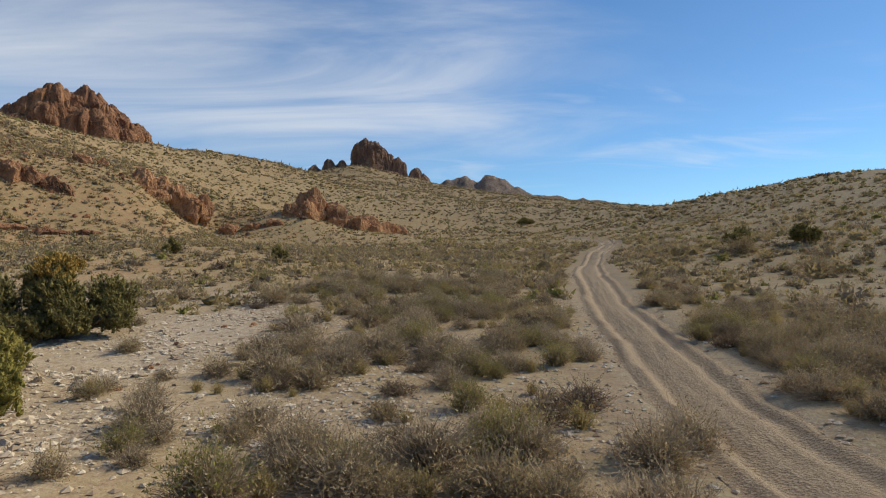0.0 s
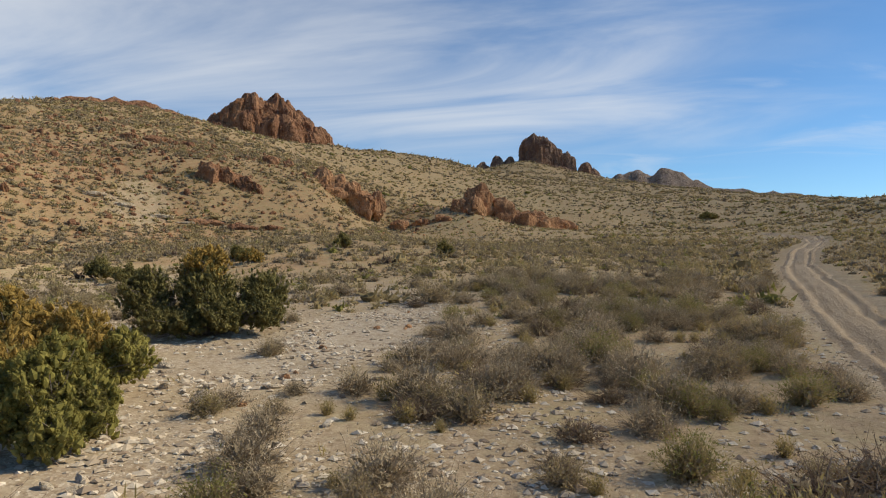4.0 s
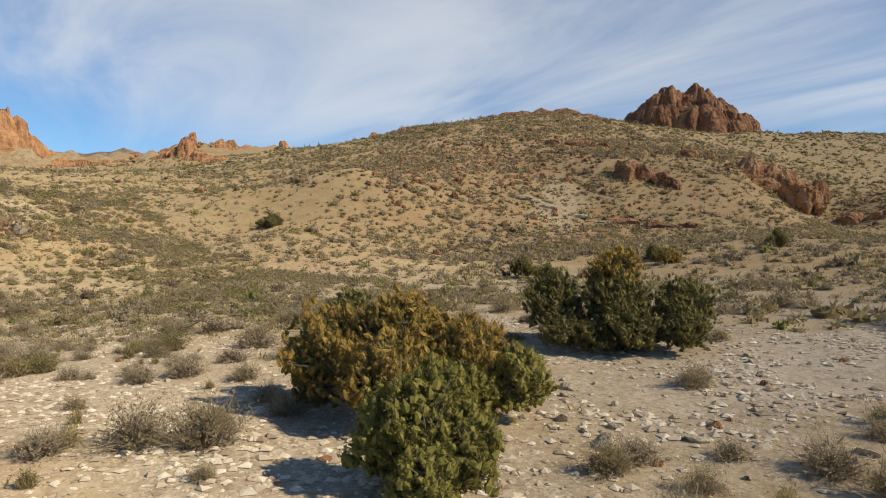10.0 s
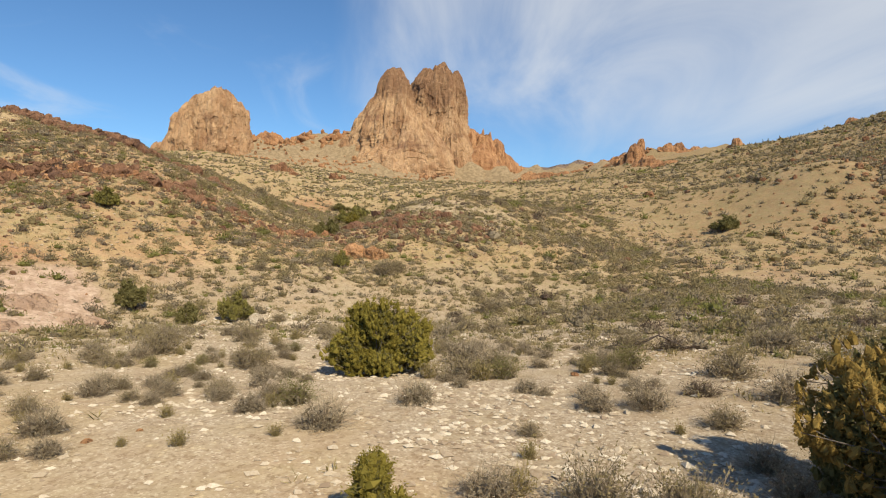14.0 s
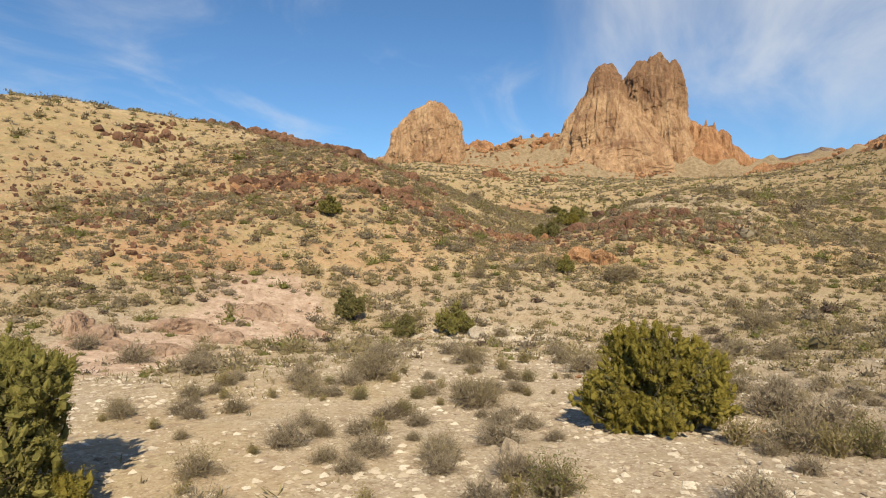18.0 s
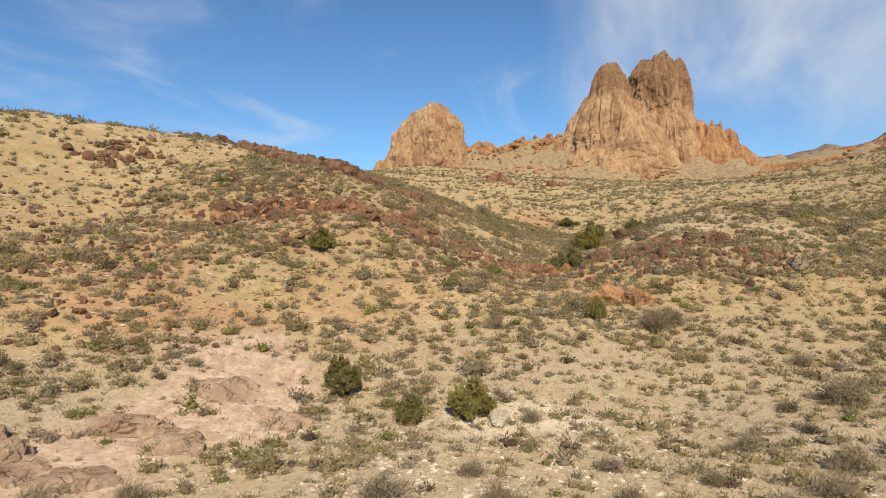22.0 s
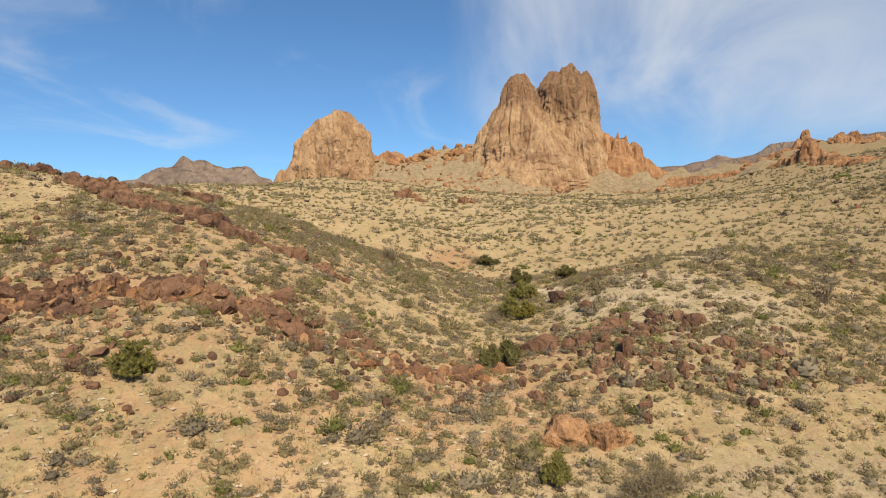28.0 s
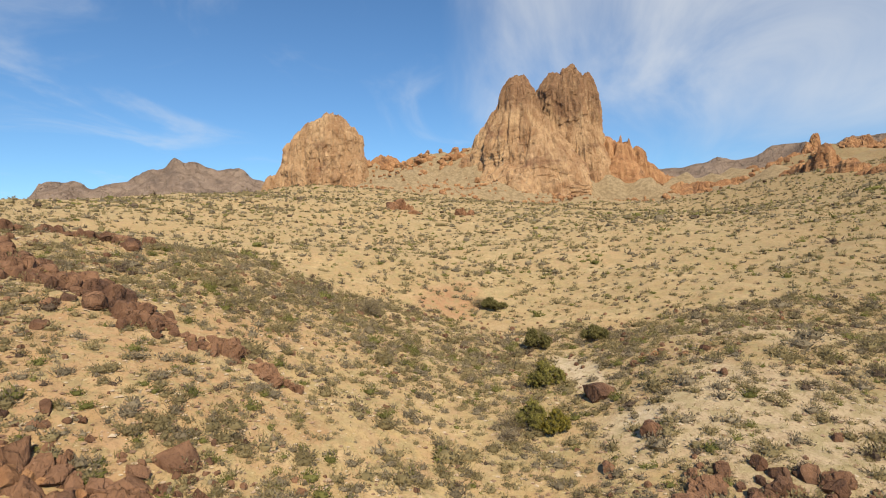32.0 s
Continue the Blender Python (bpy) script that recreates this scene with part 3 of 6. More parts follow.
def pillar(r, h, seed, wide=1.0, taper=0.35, dome=0.25, seg=56, rows=60, flute=0.17, block=0.17, foot=0.12, lean=(0, 0)):
    """A weathered rock pillar: a rounded column with flutes, ledges and broken faces."""
    a = np.linspace(0, 2 * math.pi, seg, endpoint=False)
    v = 1 - (1 - np.linspace(0, 1, rows)) ** 1.25
    A, V = np.meshgrid(a, v)
    body = np.where(V < 1 - dome, 1.0, np.clip(1 - (np.clip(V - 1 + dome, 0, 1) / dome) ** 2.6, 0, 1) ** 0.5)
    rad = r * (1 - taper * V ** 1.3 + foot * (1 - V) ** 3) * (0.004 + 0.996 * body)
    cx, cy = np.cos(A), np.sin(A)
    Z = V * h
    q = max(r, 2.0)
    n1 = fbm(cx * 2.1 + seed, cy * 2.1, Z / (2.6 * q), 4, seed, 0.55)
    n2 = 1 - np.abs(vnoise(cx * 5.2 + seed, cy * 5.2, Z / (3.5 * q), seed + 7)) * 2
    n4 = fbm(cx * 14 + seed, cy * 14, Z / (0.42 * q), 3, seed + 29, 0.65)
    n3 = fbm(cx * 9 + seed, cy * 9, Z / (0.22 * q), 3, seed + 3, 0.6)
    ledge = np.round(vnoise(cx * 1.5, cy * 1.5, Z / (0.35 * q), seed + 11) * 2.5) / 2.5
    bend_z = 0.5 * vnoise(cx * 2 + seed, cy * 2, Z / (0.9 * q), seed + 21)
    rift = np.clip(1 - np.abs(vnoise(cx * 3.6 + seed + bend_z, cy * 3.6, Z / (2.4 * q), seed + 17)) / 0.16, 0, 1)
    rift2 = np.clip(1 - np.abs(vnoise(cx * 8.5 + seed + bend_z, cy * 8.5, Z / (1.1 * q), seed + 19)) / 0.22, 0, 1)
    slab = np.round(fbm(cx * 4.5 + seed, cy * 4.5, Z / (0.8 * q), 2, seed + 23) * 2) / 2
    rad = rad * (1 + flute * n1 - 0.55 * flute * np.clip(n2 - 0.55, 0, 1) * 2 + block * 0.3 * n3 + block * 0.5 * ledge - 0.32 * flute * rift - 0.18 * flute * rift2 + 0.26 * flute * slab + 0.028 * n4)
    X, Y = rad * cx * wide + lean[0] * V ** 1.5, rad * cy + lean[1] * V ** 1.5
    near = np.clip(rad / r, 0, 1)
    Zn = Z + h * 0.07 * vnoise(cx * near * 2.5 + seed, cy * near * 2.5, None, seed + 5) * V ** 2 + r * 0.10 * fbm(cx * near * 5 + seed, cy * near * 5, None, 4, seed + 6, 0.6) * V ** 3
    i = np.arange(seg * rows).reshape(rows, seg)
    j = np.roll(i, -1, axis=1)
    f = np.stack((i[:-1], j[:-1], j[1:], i[1:]), -1).reshape(-1, 4)
    return np.stack((X.ravel(), Y.ravel(), Zn.ravel()), -1), f


def crag(name, label, category, at, heading, columns, mat, seed, group="", sink=4.0, fine=1.0, flute=0.17, dome=0):
    """A rock mass of pillars. Columns: across, behind, radius, height, width factor, taper. heading: the way that its back looks, as a yaw."""
    x0, y0, z0 = at
    ob = empty_at(name, x0, y0, z0, label, category, group)
    c, s = math.cos(radians(heading)), math.sin(radians(heading))
    for k, (u, v, r, h, wide, taper) in enumerate(columns):
        px, py = u * c - v * s, u * s + v * c
        gz = ground_at(x0 + px, y0 + py) - z0
        base = min(gz, 0) - sink
        top = h - base
        V, F = pillar(r, top, seed + 13 * k, wide, taper, dome or (0.16 if h > r * 2 else 0.4), int(52 * fine), int(46 * fine), flute, 0.18)
        rot = np.stack((V[:, 0] * c - V[:, 1] * s + px, V[:, 0] * s + V[:, 1] * c + py, V[:, 2] + base), -1)
        part("pinnacle", mesh_of("pinnacle", rot, F, [mat], False), ob)
    return ob


def lump(seed, sx, sy, sz, sub=4, cuts=14, rough=0.22):
    """A weathered rock mass: a ball cut by planes, cracked and fluted."""
    rnd = random.Random(seed)
    bm = bmesh.new()
    bmesh.ops.create_icosphere(bm, subdivisions=sub, radius=1.0)
    V = np.array([v.co[:] for v in bm.verts])
    F = np.array([[v.index for v in f.verts] for f in bm.faces])
    bm.free()
    for k in range(cuts):
        d = np.array(Vector((rnd.gauss(0, 1), rnd.gauss(0, 1), rnd.gauss(0, 0.6))).normalized())
        over = np.clip(V @ d - rnd.uniform(0.55, 0.9), 0, None)
        V = V - over[:, None] * d
    W = V * (sx, sy, sz)
    q = (sx + sy) / 2
    x, y, z = W[:, 0] / q, W[:, 1] / q, W[:, 2] / q
    ridge = 1 - 2 * np.abs(vnoise(x * 2.6 + seed, y * 2.6, z * 1.1, seed + 1))
    n = fbm(x * 1.5 + seed, y * 1.5, z * 1.2, 5, seed, 0.55) + 0.45 * ridge
    crack = np.clip(np.abs(vnoise(x * 3.3 + seed, y * 3.3, z * 0.9, seed + 9)) * 6, 0, 1) - 1
    return W * (1 + rough * n + 0.16 * crack)[:, None], F


def rock_mass(name, label, category, at, heading, lumps, mat, seed, group="", deep=0.35, level=0.0):
    """An outcrop of several cracked masses. Lumps: across, behind, half width, half depth, height."""
    x0, y0 = at
    z0 = ground_at(x0, y0)
    ob = empty_at(name, x0, y0, z0, label, category, group)
    c, s = math.cos(radians(heading)), math.sin(radians(heading))
    for k, (u, v, sx, sy, h) in enumerate(lumps):
        px, py = u * c - v * s, u * s + v * c
        gz = ground_at(x0 + px, y0 + py) - z0
        V, F = lump(seed + 17 * k, sx, sy, h)
        V = np.stack((V[:, 0] * c - V[:, 1] * s + px, V[:, 0] * s + V[:, 1] * c + py, V[:, 2] + gz * (1 - level) - deep * 0.2 * h), -1)
        part("rock_face", mesh_of("rock_face", V, F, [mat], False), ob)
    return ob


def boulder_mesh(name, seed, mat, sub=2, flat=0.75, rough=0.10, cuts=13):
    """A broken boulder: a ball cut by random planes, with uneven faces."""
    rnd = random.Random(seed)
    bm = bmesh.new()
    bmesh.ops.create_icosphere(bm, subdivisions=sub, radius=1.0)
    V = np.array([v.co[:] for v in bm.verts])
    F = np.array([[v.index for v in f.verts] for f in bm.faces])
    bm.free()
    for k in range(cuts):
        d = Vector((rnd.gauss(0, 1), rnd.gauss(0, 1), rnd.gauss(0, 0.8))).normalized()
        lim = rnd.uniform(0.42, 0.78)
        over = np.clip(V @ np.array(d) - lim, 0, None)
        V = V - over[:, None] * np.array(d)
    n = fbm(V[:, 0] * 2.5 + seed, V[:, 1] * 2.5, V[:, 2] * 2.5, 3, seed)
    V = V * (1 + rough * n)[:, None] * np.array((1, rnd.uniform(0.7, 1.0), flat))
    V[:, 2] -= V[:, 2].min() + 0.28 * (V[:, 2].max() - V[:, 2].min())
    return mesh_of(name, V, F, [mat], False)

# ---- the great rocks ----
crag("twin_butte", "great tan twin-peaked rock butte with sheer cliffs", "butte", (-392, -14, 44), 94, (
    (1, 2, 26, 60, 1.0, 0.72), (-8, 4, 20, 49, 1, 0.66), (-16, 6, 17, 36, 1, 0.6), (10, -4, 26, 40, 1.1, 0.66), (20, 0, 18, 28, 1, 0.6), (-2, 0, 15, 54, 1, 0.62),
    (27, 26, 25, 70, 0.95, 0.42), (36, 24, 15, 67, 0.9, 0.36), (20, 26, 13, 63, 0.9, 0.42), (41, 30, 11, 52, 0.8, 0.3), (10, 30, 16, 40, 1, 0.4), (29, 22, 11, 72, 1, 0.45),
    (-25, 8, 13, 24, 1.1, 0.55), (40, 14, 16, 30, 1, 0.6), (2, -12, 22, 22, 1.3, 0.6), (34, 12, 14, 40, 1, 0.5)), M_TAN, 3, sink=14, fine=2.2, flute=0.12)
crag("side_crag", "reddish jagged rock shoulder beside the great butte", "rock crag", (-420, 42, 48), 94, (
    (0, 0, 12, 27, 1, 0.5), (-8, 2, 13, 30, 1, 0.6), (8, 3, 10, 24, 1.2, 0.6), (15, 4, 12, 14, 1.3, 0.6), (5, 4, 2.6, 29, 1, 0.6), (0.5, 5, 2.4, 28.5, 1, 0.6),
    (26, 6, 12, 8, 1.6, 0.6), (-2, -8, 15, 18, 1.4, 0.7)), M_ORANGE, 31, sink=12, fine=1.0)
crag("rounded_butte", "tan rounded rock butte with an orange cliff", "butte", (-372, -114, 44), 107, (
    (2, 0, 18, 42, 1.0, 0.36), (-8, 3, 15, 37, 1, 0.36), (10, -2, 13, 37, 1, 0.24), (-15, 5, 12, 29, 1, 0.38), (2, 2, 14, 43.5, 1, 0.3), (15, -4, 9, 24, 1, 0.35), (-27, 6, 8, 13, 1.2, 0.4), (-21, 5, 9, 17, 1, 0.4), (19, -6, 8, 10, 1.2, 0.5)), M_TAN, 57, sink=14, fine=1.8, flute=0.13)
crag("saddle_cliff", "low brown cliff band between the two buttes", "cliff", (-430, -66, 52), 100, (
    (-30, 0, 16, 20, 1.4, 0.6), (-10, 8, 16, 12, 1.6, 0.6), (12, 4, 15, 16, 1.5, 0.5), (26, 0, 12, 22, 1.2, 0.5)), M_ORANGE, 77, sink=14, fine=1.0)
crag("dark_butte", "dark red-brown jagged rock butte on the hilltop", "butte", (-140, 242, 47), 32, (
    (-5, 0, 14, 19.5, 1.0, 0.30), (-12, 2, 12, 16.5, 0.9, 0.30), (-19, 1, 9, 10.5, 0.9, 0.35), (4, 3, 13, 20.0, 0.9, 0.30), (11, 2, 12, 16, 1, 0.36), (17, 0, 10, 10, 1.1, 0.4),
    (22, 1, 7, 5.0, 1.2, 0.4), (-8, -7, 9, 13, 1, 0.35), (5, -7, 11, 11, 1.1, 0.4), (14, -6, 9, 6.5, 1.3, 0.4), (-16, -5, 8, 8, 1, 0.35), (-1, -3, 6, 17.5, 1, 0.3), (-9, -1, 4, 19, 1, 0.3)), M_RED, 91, sink=12, fine=1.6, flute=0.16, dome=0.24)
crag("flat_outcrop", "low flat-topped brown rock band on the crest", "rock outcrop", (-153, 176, 49), 40, (
    (-10, 0, 6, 2.2, 1.8, 0.3), (-2, 1, 6, 2.6, 1.6, 0.3), (6, 0, 6, 2.4, 1.6, 0.4), (13, 0, 5, 0.6, 1.8, 0.5)), M_RED, 121, sink=6, fine=0.6)
crag("rock_tower", "red-brown castle-like rock tower on a far hill", "rock tower", (-73, 640, 86), 8, (
    (-6, 0, 13, 34, 1.0, 0.10), (2, 2, 11, 33, 1, 0.14), (-13, 0, 8, 30, 1, 0.10), (9, 2, 9, 27, 1, 0.2), (15, 2, 8, 22, 1, 0.2), (20, 2, 8, 18, 1, 0.3), (26, 1, 5, 19, 0.9, 0.2), (31, 2, 4.5, 15, 0.9, 0.2), (-18, 0, 6, 9, 1.2, 0.5), (14, -8, 16, 5, 1.8, 0.7), (30, 0, 7, 9, 1.2, 0.5)), M_TOWER, 141, sink=14, fine=0.9)
for k, (x, y, r, h) in enumerate(((-166, 560, 11, 12), (-156, 562, 9, 8), (-128, 628, 7, 9), (-114, 630, 8, 12), (-102, 632, 6, 10), (-30, 640, 8, 12), (-22, 640, 6, 8))):
    crag("rock_pile", "brown rounded rock pile on a far ridge", "rock", (x, y, ground_at(x, y)), 8, ((0, 0, r, h, 1.2, 0.5), (r * 0.7, 2, r * 0.7, h * 0.6, 1.2, 0.5)), M_TOWER, 160 + k, "rock piles on the far ridge", 8, 0.5)
crag("orange_crag", "orange broken rock crag on the rim", "rock crag", (-436, 146, 62), 80, (
    (0, 0, 8, 9, 1, 0.45), (3.0, 1, 5, 14, 0.8, 0.35), (-7, -2, 9, 5, 1.2, 0.5), (9, -1, 9, 6, 1.2, 0.5), (15, 0, 8, 8, 1.2, 0.5), (21, 1, 8, 11, 1.1, 0.45), (26, 1, 8, 12.5, 1, 0.4), (31, 1, 9, 9, 1.2, 0.5), (38, 1, 9, 9, 1.3, 0.5), (-15, -3, 9, 1, 1.4, 0.5),
    (2, -12, 13, -3, 1.4, 0.6), (-10, -14, 12, -7, 1.4, 0.6), (16, -12, 13, 0, 1.4, 0.6), (28, -10, 13, 2, 1.4, 0.6), (40, -8, 13, 3, 1.4, 0.6), (8, -20, 11, -10, 1.5, 0.6)), M_ORANGE, 181, sink=14, fine=1.3)
crag("orange_crag", "low orange broken rock crag below the rim", "rock crag", (-392, 90, 42), 80, (
    (-22, 2, 10, 6, 1.3, 0.5), (-12, 3, 9, 7, 1.3, 0.5), (-3, 0, 10, 6.5, 1.4, 0.5), (7, 2, 9, 8, 1.2, 0.5), (16, 1, 10, 6.5, 1.3, 0.5), (25, 3, 10, 9, 1.3, 0.5), (34, 4, 10, 8, 1.3, 0.5)), M_ORANGE, 187, sink=12, fine=1.0)
for k, (x, y, r, h, lab) in enumerate(((-245, 122, 3.6, 5.5, "leaning brown boulder on the skyline"), (-248, 168, 5.0, 6.5, "pale upright slab of rock on the skyline"), (-283, 112, 8, 3, "low brown rock pile on the skyline"),
                                       (-300, 108, 7, 5, "brown rock pile on the skyline"), (-320, 108, 6, 10, "leaning reddish rock pillar on the skyline"), (-331, 104, 8, 5, "brown rock pile on the skyline"))):
    crag("skyline_rock", lab, "rock", (x, y, ground_at(x, y)), 60, ((0, 0, r * 0.75, h * 0.9, 1, 0.35), (-r * 0.7, 1, r * 0.5, h * 0.45, 1.2, 0.4), (r * 0.6, 0.5, r * 0.45, h * 0.5, 1.1, 0.4)), M_ORANGE, 200 + k, "rocks on the skyline", 4, 0.5)


# ---- far mountains ----
def mountain(name, label, at, heading, half, deep, peaks, mat, seed):
    """A far ridge: a sheet of slopes under a broken crest. Peaks: across, height."""
    nu, nv = 161, 51
    u, v = np.meshgrid(np.linspace(-half, half, nu), np.linspace(-deep, deep, nv))
    pu, ph = np.array(peaks).T
    crest = np.interp(u, pu, ph)
    rib = 1 - np.abs(vnoise(u / (0.10 * half), v / deep * 0.6, seed=seed)) * 1.0
    h = crest * np.clip(1 - (np.abs(v) / deep) ** 0.8, 0, 1) * (0.92 + 0.08 * rib) + 0.03 * crest * fbm(u / (0.05 * half), v / (0.05 * half), octaves=4, seed=seed + 3)
    c, s = math.cos(radians(heading)), math.sin(radians(heading))
    V = np.stack((at[0] + u.ravel() * c - v.ravel() * s, at[1] + u.ravel() * s + v.ravel() * c, at[2] + h.ravel()), -1)
    return tagged(new(name, mesh_of(name, V, grid_faces(nu, nv), [mat], True)), label, "mountain", "far mountains")


mountain("mountain", "dark brown far mountain with twin peaks", (70, 1490, 30), 0, 420, 300, ((-420, 90), (-190, 120), (-102, 146), (-70, 162), (-40, 177), (-22, 176), (2, 169), (22, 175), (41, 171), (67, 154), (100, 141), (165, 126), (243, 118), (420, 90)), M_FAR, 5)
mountain("mountain", "grey-brown far mountain with a rocky knob", (-974, -548, 26), 120, 330, 260, ((-330, 40), (-212, 76), (-198, 102), (-160, 107), (-125, 98), (-72, 114), (-30, 129), (-8, 145), (6, 146), (28, 132), (58, 125), (93, 127), (125, 103), (330, 60)), M_FAR, 15)
mountain("mountain", "dark far ridge behind the saddle", (-900, 300, 20), 72, 420, 240, ((-420, 60), (-230, 84), (-160, 101), (-128, 99), (-85, 110), (-60, 108), (-20, 119), (0, 121), (60, 126), (160, 116), (420, 60)), M_FAR, 25)

# ---- outcrops on the slopes ----
def outcrop(label, x, y, heading, lumps, mat, seed, group="outcrops on the north hill", level=0.0):
    return rock_mass("rock_outcrop", label, "rock outcrop", (x, y), heading, lumps, mat, seed, group, level=level)


outcrop("large orange-brown rock outcrop with a rounded back", -64.5, 146.5, 30, ((-4.8, 0, 4.0, 4.0, 5.2), (-1.4, -0.8, 3.8, 3.8, 5.0), (2.4, -1.2, 3.8, 3.4, 4.6), (6.0, -1.6, 3.4, 3.2, 4.4), (8.6, -1.4, 2.4, 2.4, 3.6), (-2, -4.0, 3.0, 2.0, 1.8)), M_ORANGE, 301, level=0.6)
outcrop("dark red-brown rock outcrop", -78.5, 120.5, 58, ((-3.2, 0, 3.0, 2.4, 3.4), (0.4, -0.3, 2.8, 2.2, 2.8), (3.0, -0.6, 1.8, 1.6, 1.8)), M_RED, 311)
outcrop("dark red-brown rounded boulder outcrop", -73.8, 121.5, 35, ((-0.6, 0, 2.3, 2.0, 2.5), (2.0, 0, 2.0, 1.8, 2.5)), M_RED, 313)
outcrop("brown rock outcrop high on the slope", -76.6, 139.5, 35, ((-2, 0, 1.9, 1.7, 1.7), (2.2, 0, 2.2, 1.6, 1.1)), M_RED, 317)
outcrop("broad orange-brown rock outcrop above the wash", -27.5, 165, 14, ((-8, 0, 5.0, 4.0, 6.6), (-1.5, 2.5, 5.5, 4.0, 6.0), (5, 2.0, 5.5, 4.0, 4.6), (11, 3, 5.0, 3.5, 3.2), (-12, -1.6, 2.4, 2.0, 3.0), (-9.5, -4, 1.8, 1.6, 2.0), (15, 6, 4.0, 3.0, 3.0), (7, 8, 4.5, 3.0, 5.0)), M_ORANGE, 331)
outcrop("orange rock ledge at the foot of the slope", -46, 151.5, 20, ((-4.5, 0, 3.2, 2.2, 1.9), (0.5, 0, 3.0, 2.0, 1.5), (5, 0.3, 2.6, 2.0, 1.7)), M_ORANGE, 341)
outcrop("red rock patch on the hillside", -93, 77, 45, ((-1.5, 0, 1.8, 1.4, 0.8), (1.6, 0, 1.6, 1.2, 0.7)), M_RED, 347)
outcrop("reddish rock ledge at the foot of the slope", -66, 109, 35, ((-7, 0, 3.6, 1.5, 0.9), (-1, 0, 3.4, 1.4, 1.0), (5, 0.3, 3.2, 1.4, 0.8)), M_RED, 351)
outcrop("brown rock outcrop up the slope", -106, 132, 35, ((-4, 0, 3.0, 2.0, 1.2), (2, 1, 3.4, 2.2, 1.5), (8, 0, 2.4, 1.8, 1.0)), M_RED, 355)
outcrop("pale broken limestone ledge on the slope", -79.5, 98, 40, ((-8, 1, 2.4, 1.0, 0.5), (-3, 0.4, 2.6, 1.0, 0.5), (2.5, 0, 2.4, 1.0, 0.5), (7, -0.6, 2.0, 0.9, 0.4)), M_PALE, 353)
for k, (x, y, r, h) in enumerate(((-243, -47, 4.0, 4.2), (-242, -26, 2.6, 2.8), (-236, -40, 1.8, 1.2))):
    outcrop("lone red-brown boulder below the buttes", x, y, 90, ((0, 0, r, r * 0.8, h), (r, 1, r * 0.5, r * 0.5, h * 0.5)), M_RED, 361 + k, "boulders below the buttes")
outcrop("red bedrock slab on the front slope", -61.5, 2.2, 95, ((-0.6, 0, 1.5, 1.2, 1.0), (1.2, 0.3, 1.3, 1.1, 0.9)), M_ORANGE, 373, "ledges at the hill's foot")
for k, (x, y, turn, parts) in enumerate(((-62.5, -20, 70, ((-3, 0, 1.7, 0.9, 0.8), (0.4, 0.3, 1.8, 0.9, 0.9))), (-64.8, -13.6, 60, ((-1.5, 0, 1.5, 0.8, 0.9), (1.6, 0, 1.3, 0.8, 0.8))), (-77.5, -16.5, 80, ((-1.6, 0, 1.9, 1.0, 1.3), (1.4, 0, 1.7, 1.0, 1.3))),
                                         (-79, -27, 70, ((-2, 0, 2.0, 0.9, 0.9), (2, 0.3, 2.2, 0.9, 1.0))), (-73.3, 8.8, 100, ((-1.4, 0, 1.6, 1.0, 1.1), (1.6, 0.2, 1.5, 0.9, 1.0))), (-73.8, 5.2, 95, ((0, 0, 1.8, 1.1, 1.2),)), (-84, -43.5, 75, ((-2, 0, 2.6, 1.4, 1.4), (3, 0, 2.4, 1.2, 1.2))))):
    outcrop("dark red-brown bedrock ledge in the boulder band", x, y, turn, [(u * 0.8, v, 0.55 * a, 0.6 * b, 0.62 * h) for u, v, a, b, h in parts], M_BOULDER, 401 + k, "ledges of the front hill")

M_PINK = rock_material("pinkish_bedrock", (0.36, 0.23, 0.155), (0.54, 0.385, 0.275), (0.26, 0.155, 0.10), 0.58, 3.0)
for k, (x, y, turn, parts) in enumerate((
        (-41.0, -12.4, 75, ((-1.8, 0.2, 2.4, 1.8, 0.8), (1.6, 0.0, 2.6, 1.7, 0.8))),
        (-36.2, -13.4, 85, ((-1.4, 0, 2.6, 1.5, 0.7), (1.6, 0.2, 2.4, 1.4, 0.6))),
        (-32.0, -13.2, 85, ((-1.0, 0, 2.3, 1.3, 0.6), (1.4, 0.1, 2.0, 1.2, 0.55))))):
    rock_mass("rock_outcrop", "smooth pinkish bedrock bared at the hill's foot", "rock outcrop", (x, y), turn, parts, M_PINK, 431 + 3 * k, "ledges at the hill's foot", 2.9)
outcrop("rounded brown bedrock knob at the hill's foot", -32.6, -15.8, 75, ((-0.8, 0, 1.3, 1.0, 0.75), (0.9, 0.2, 0.9, 0.8, 0.6)), M_PINK, 447, "ledges at the hill's foot")

# ---- boulders, each its own ----
BOULDERS = [boulder_mesh("boulder", 40 + k, M_BOULDER, 3, 0.74, 0.09, 15) for k in range(7)]
BOULDERS_TAN = [boulder_mesh("boulder", 60 + k, M_ORANGE, 3, 0.72, 0.09, 15) for k in range(4)]
STONES = [boulder_mesh("stone", 80 + k, M_PALE, 2, 0.6, 0.06, 9) for k in range(6)]
STONES_DARK = [boulder_mesh("stone", 100 + k, M_ORANGE, 2, 0.6, 0.06, 9) for k in range(3)]
rng = random.Random(7)


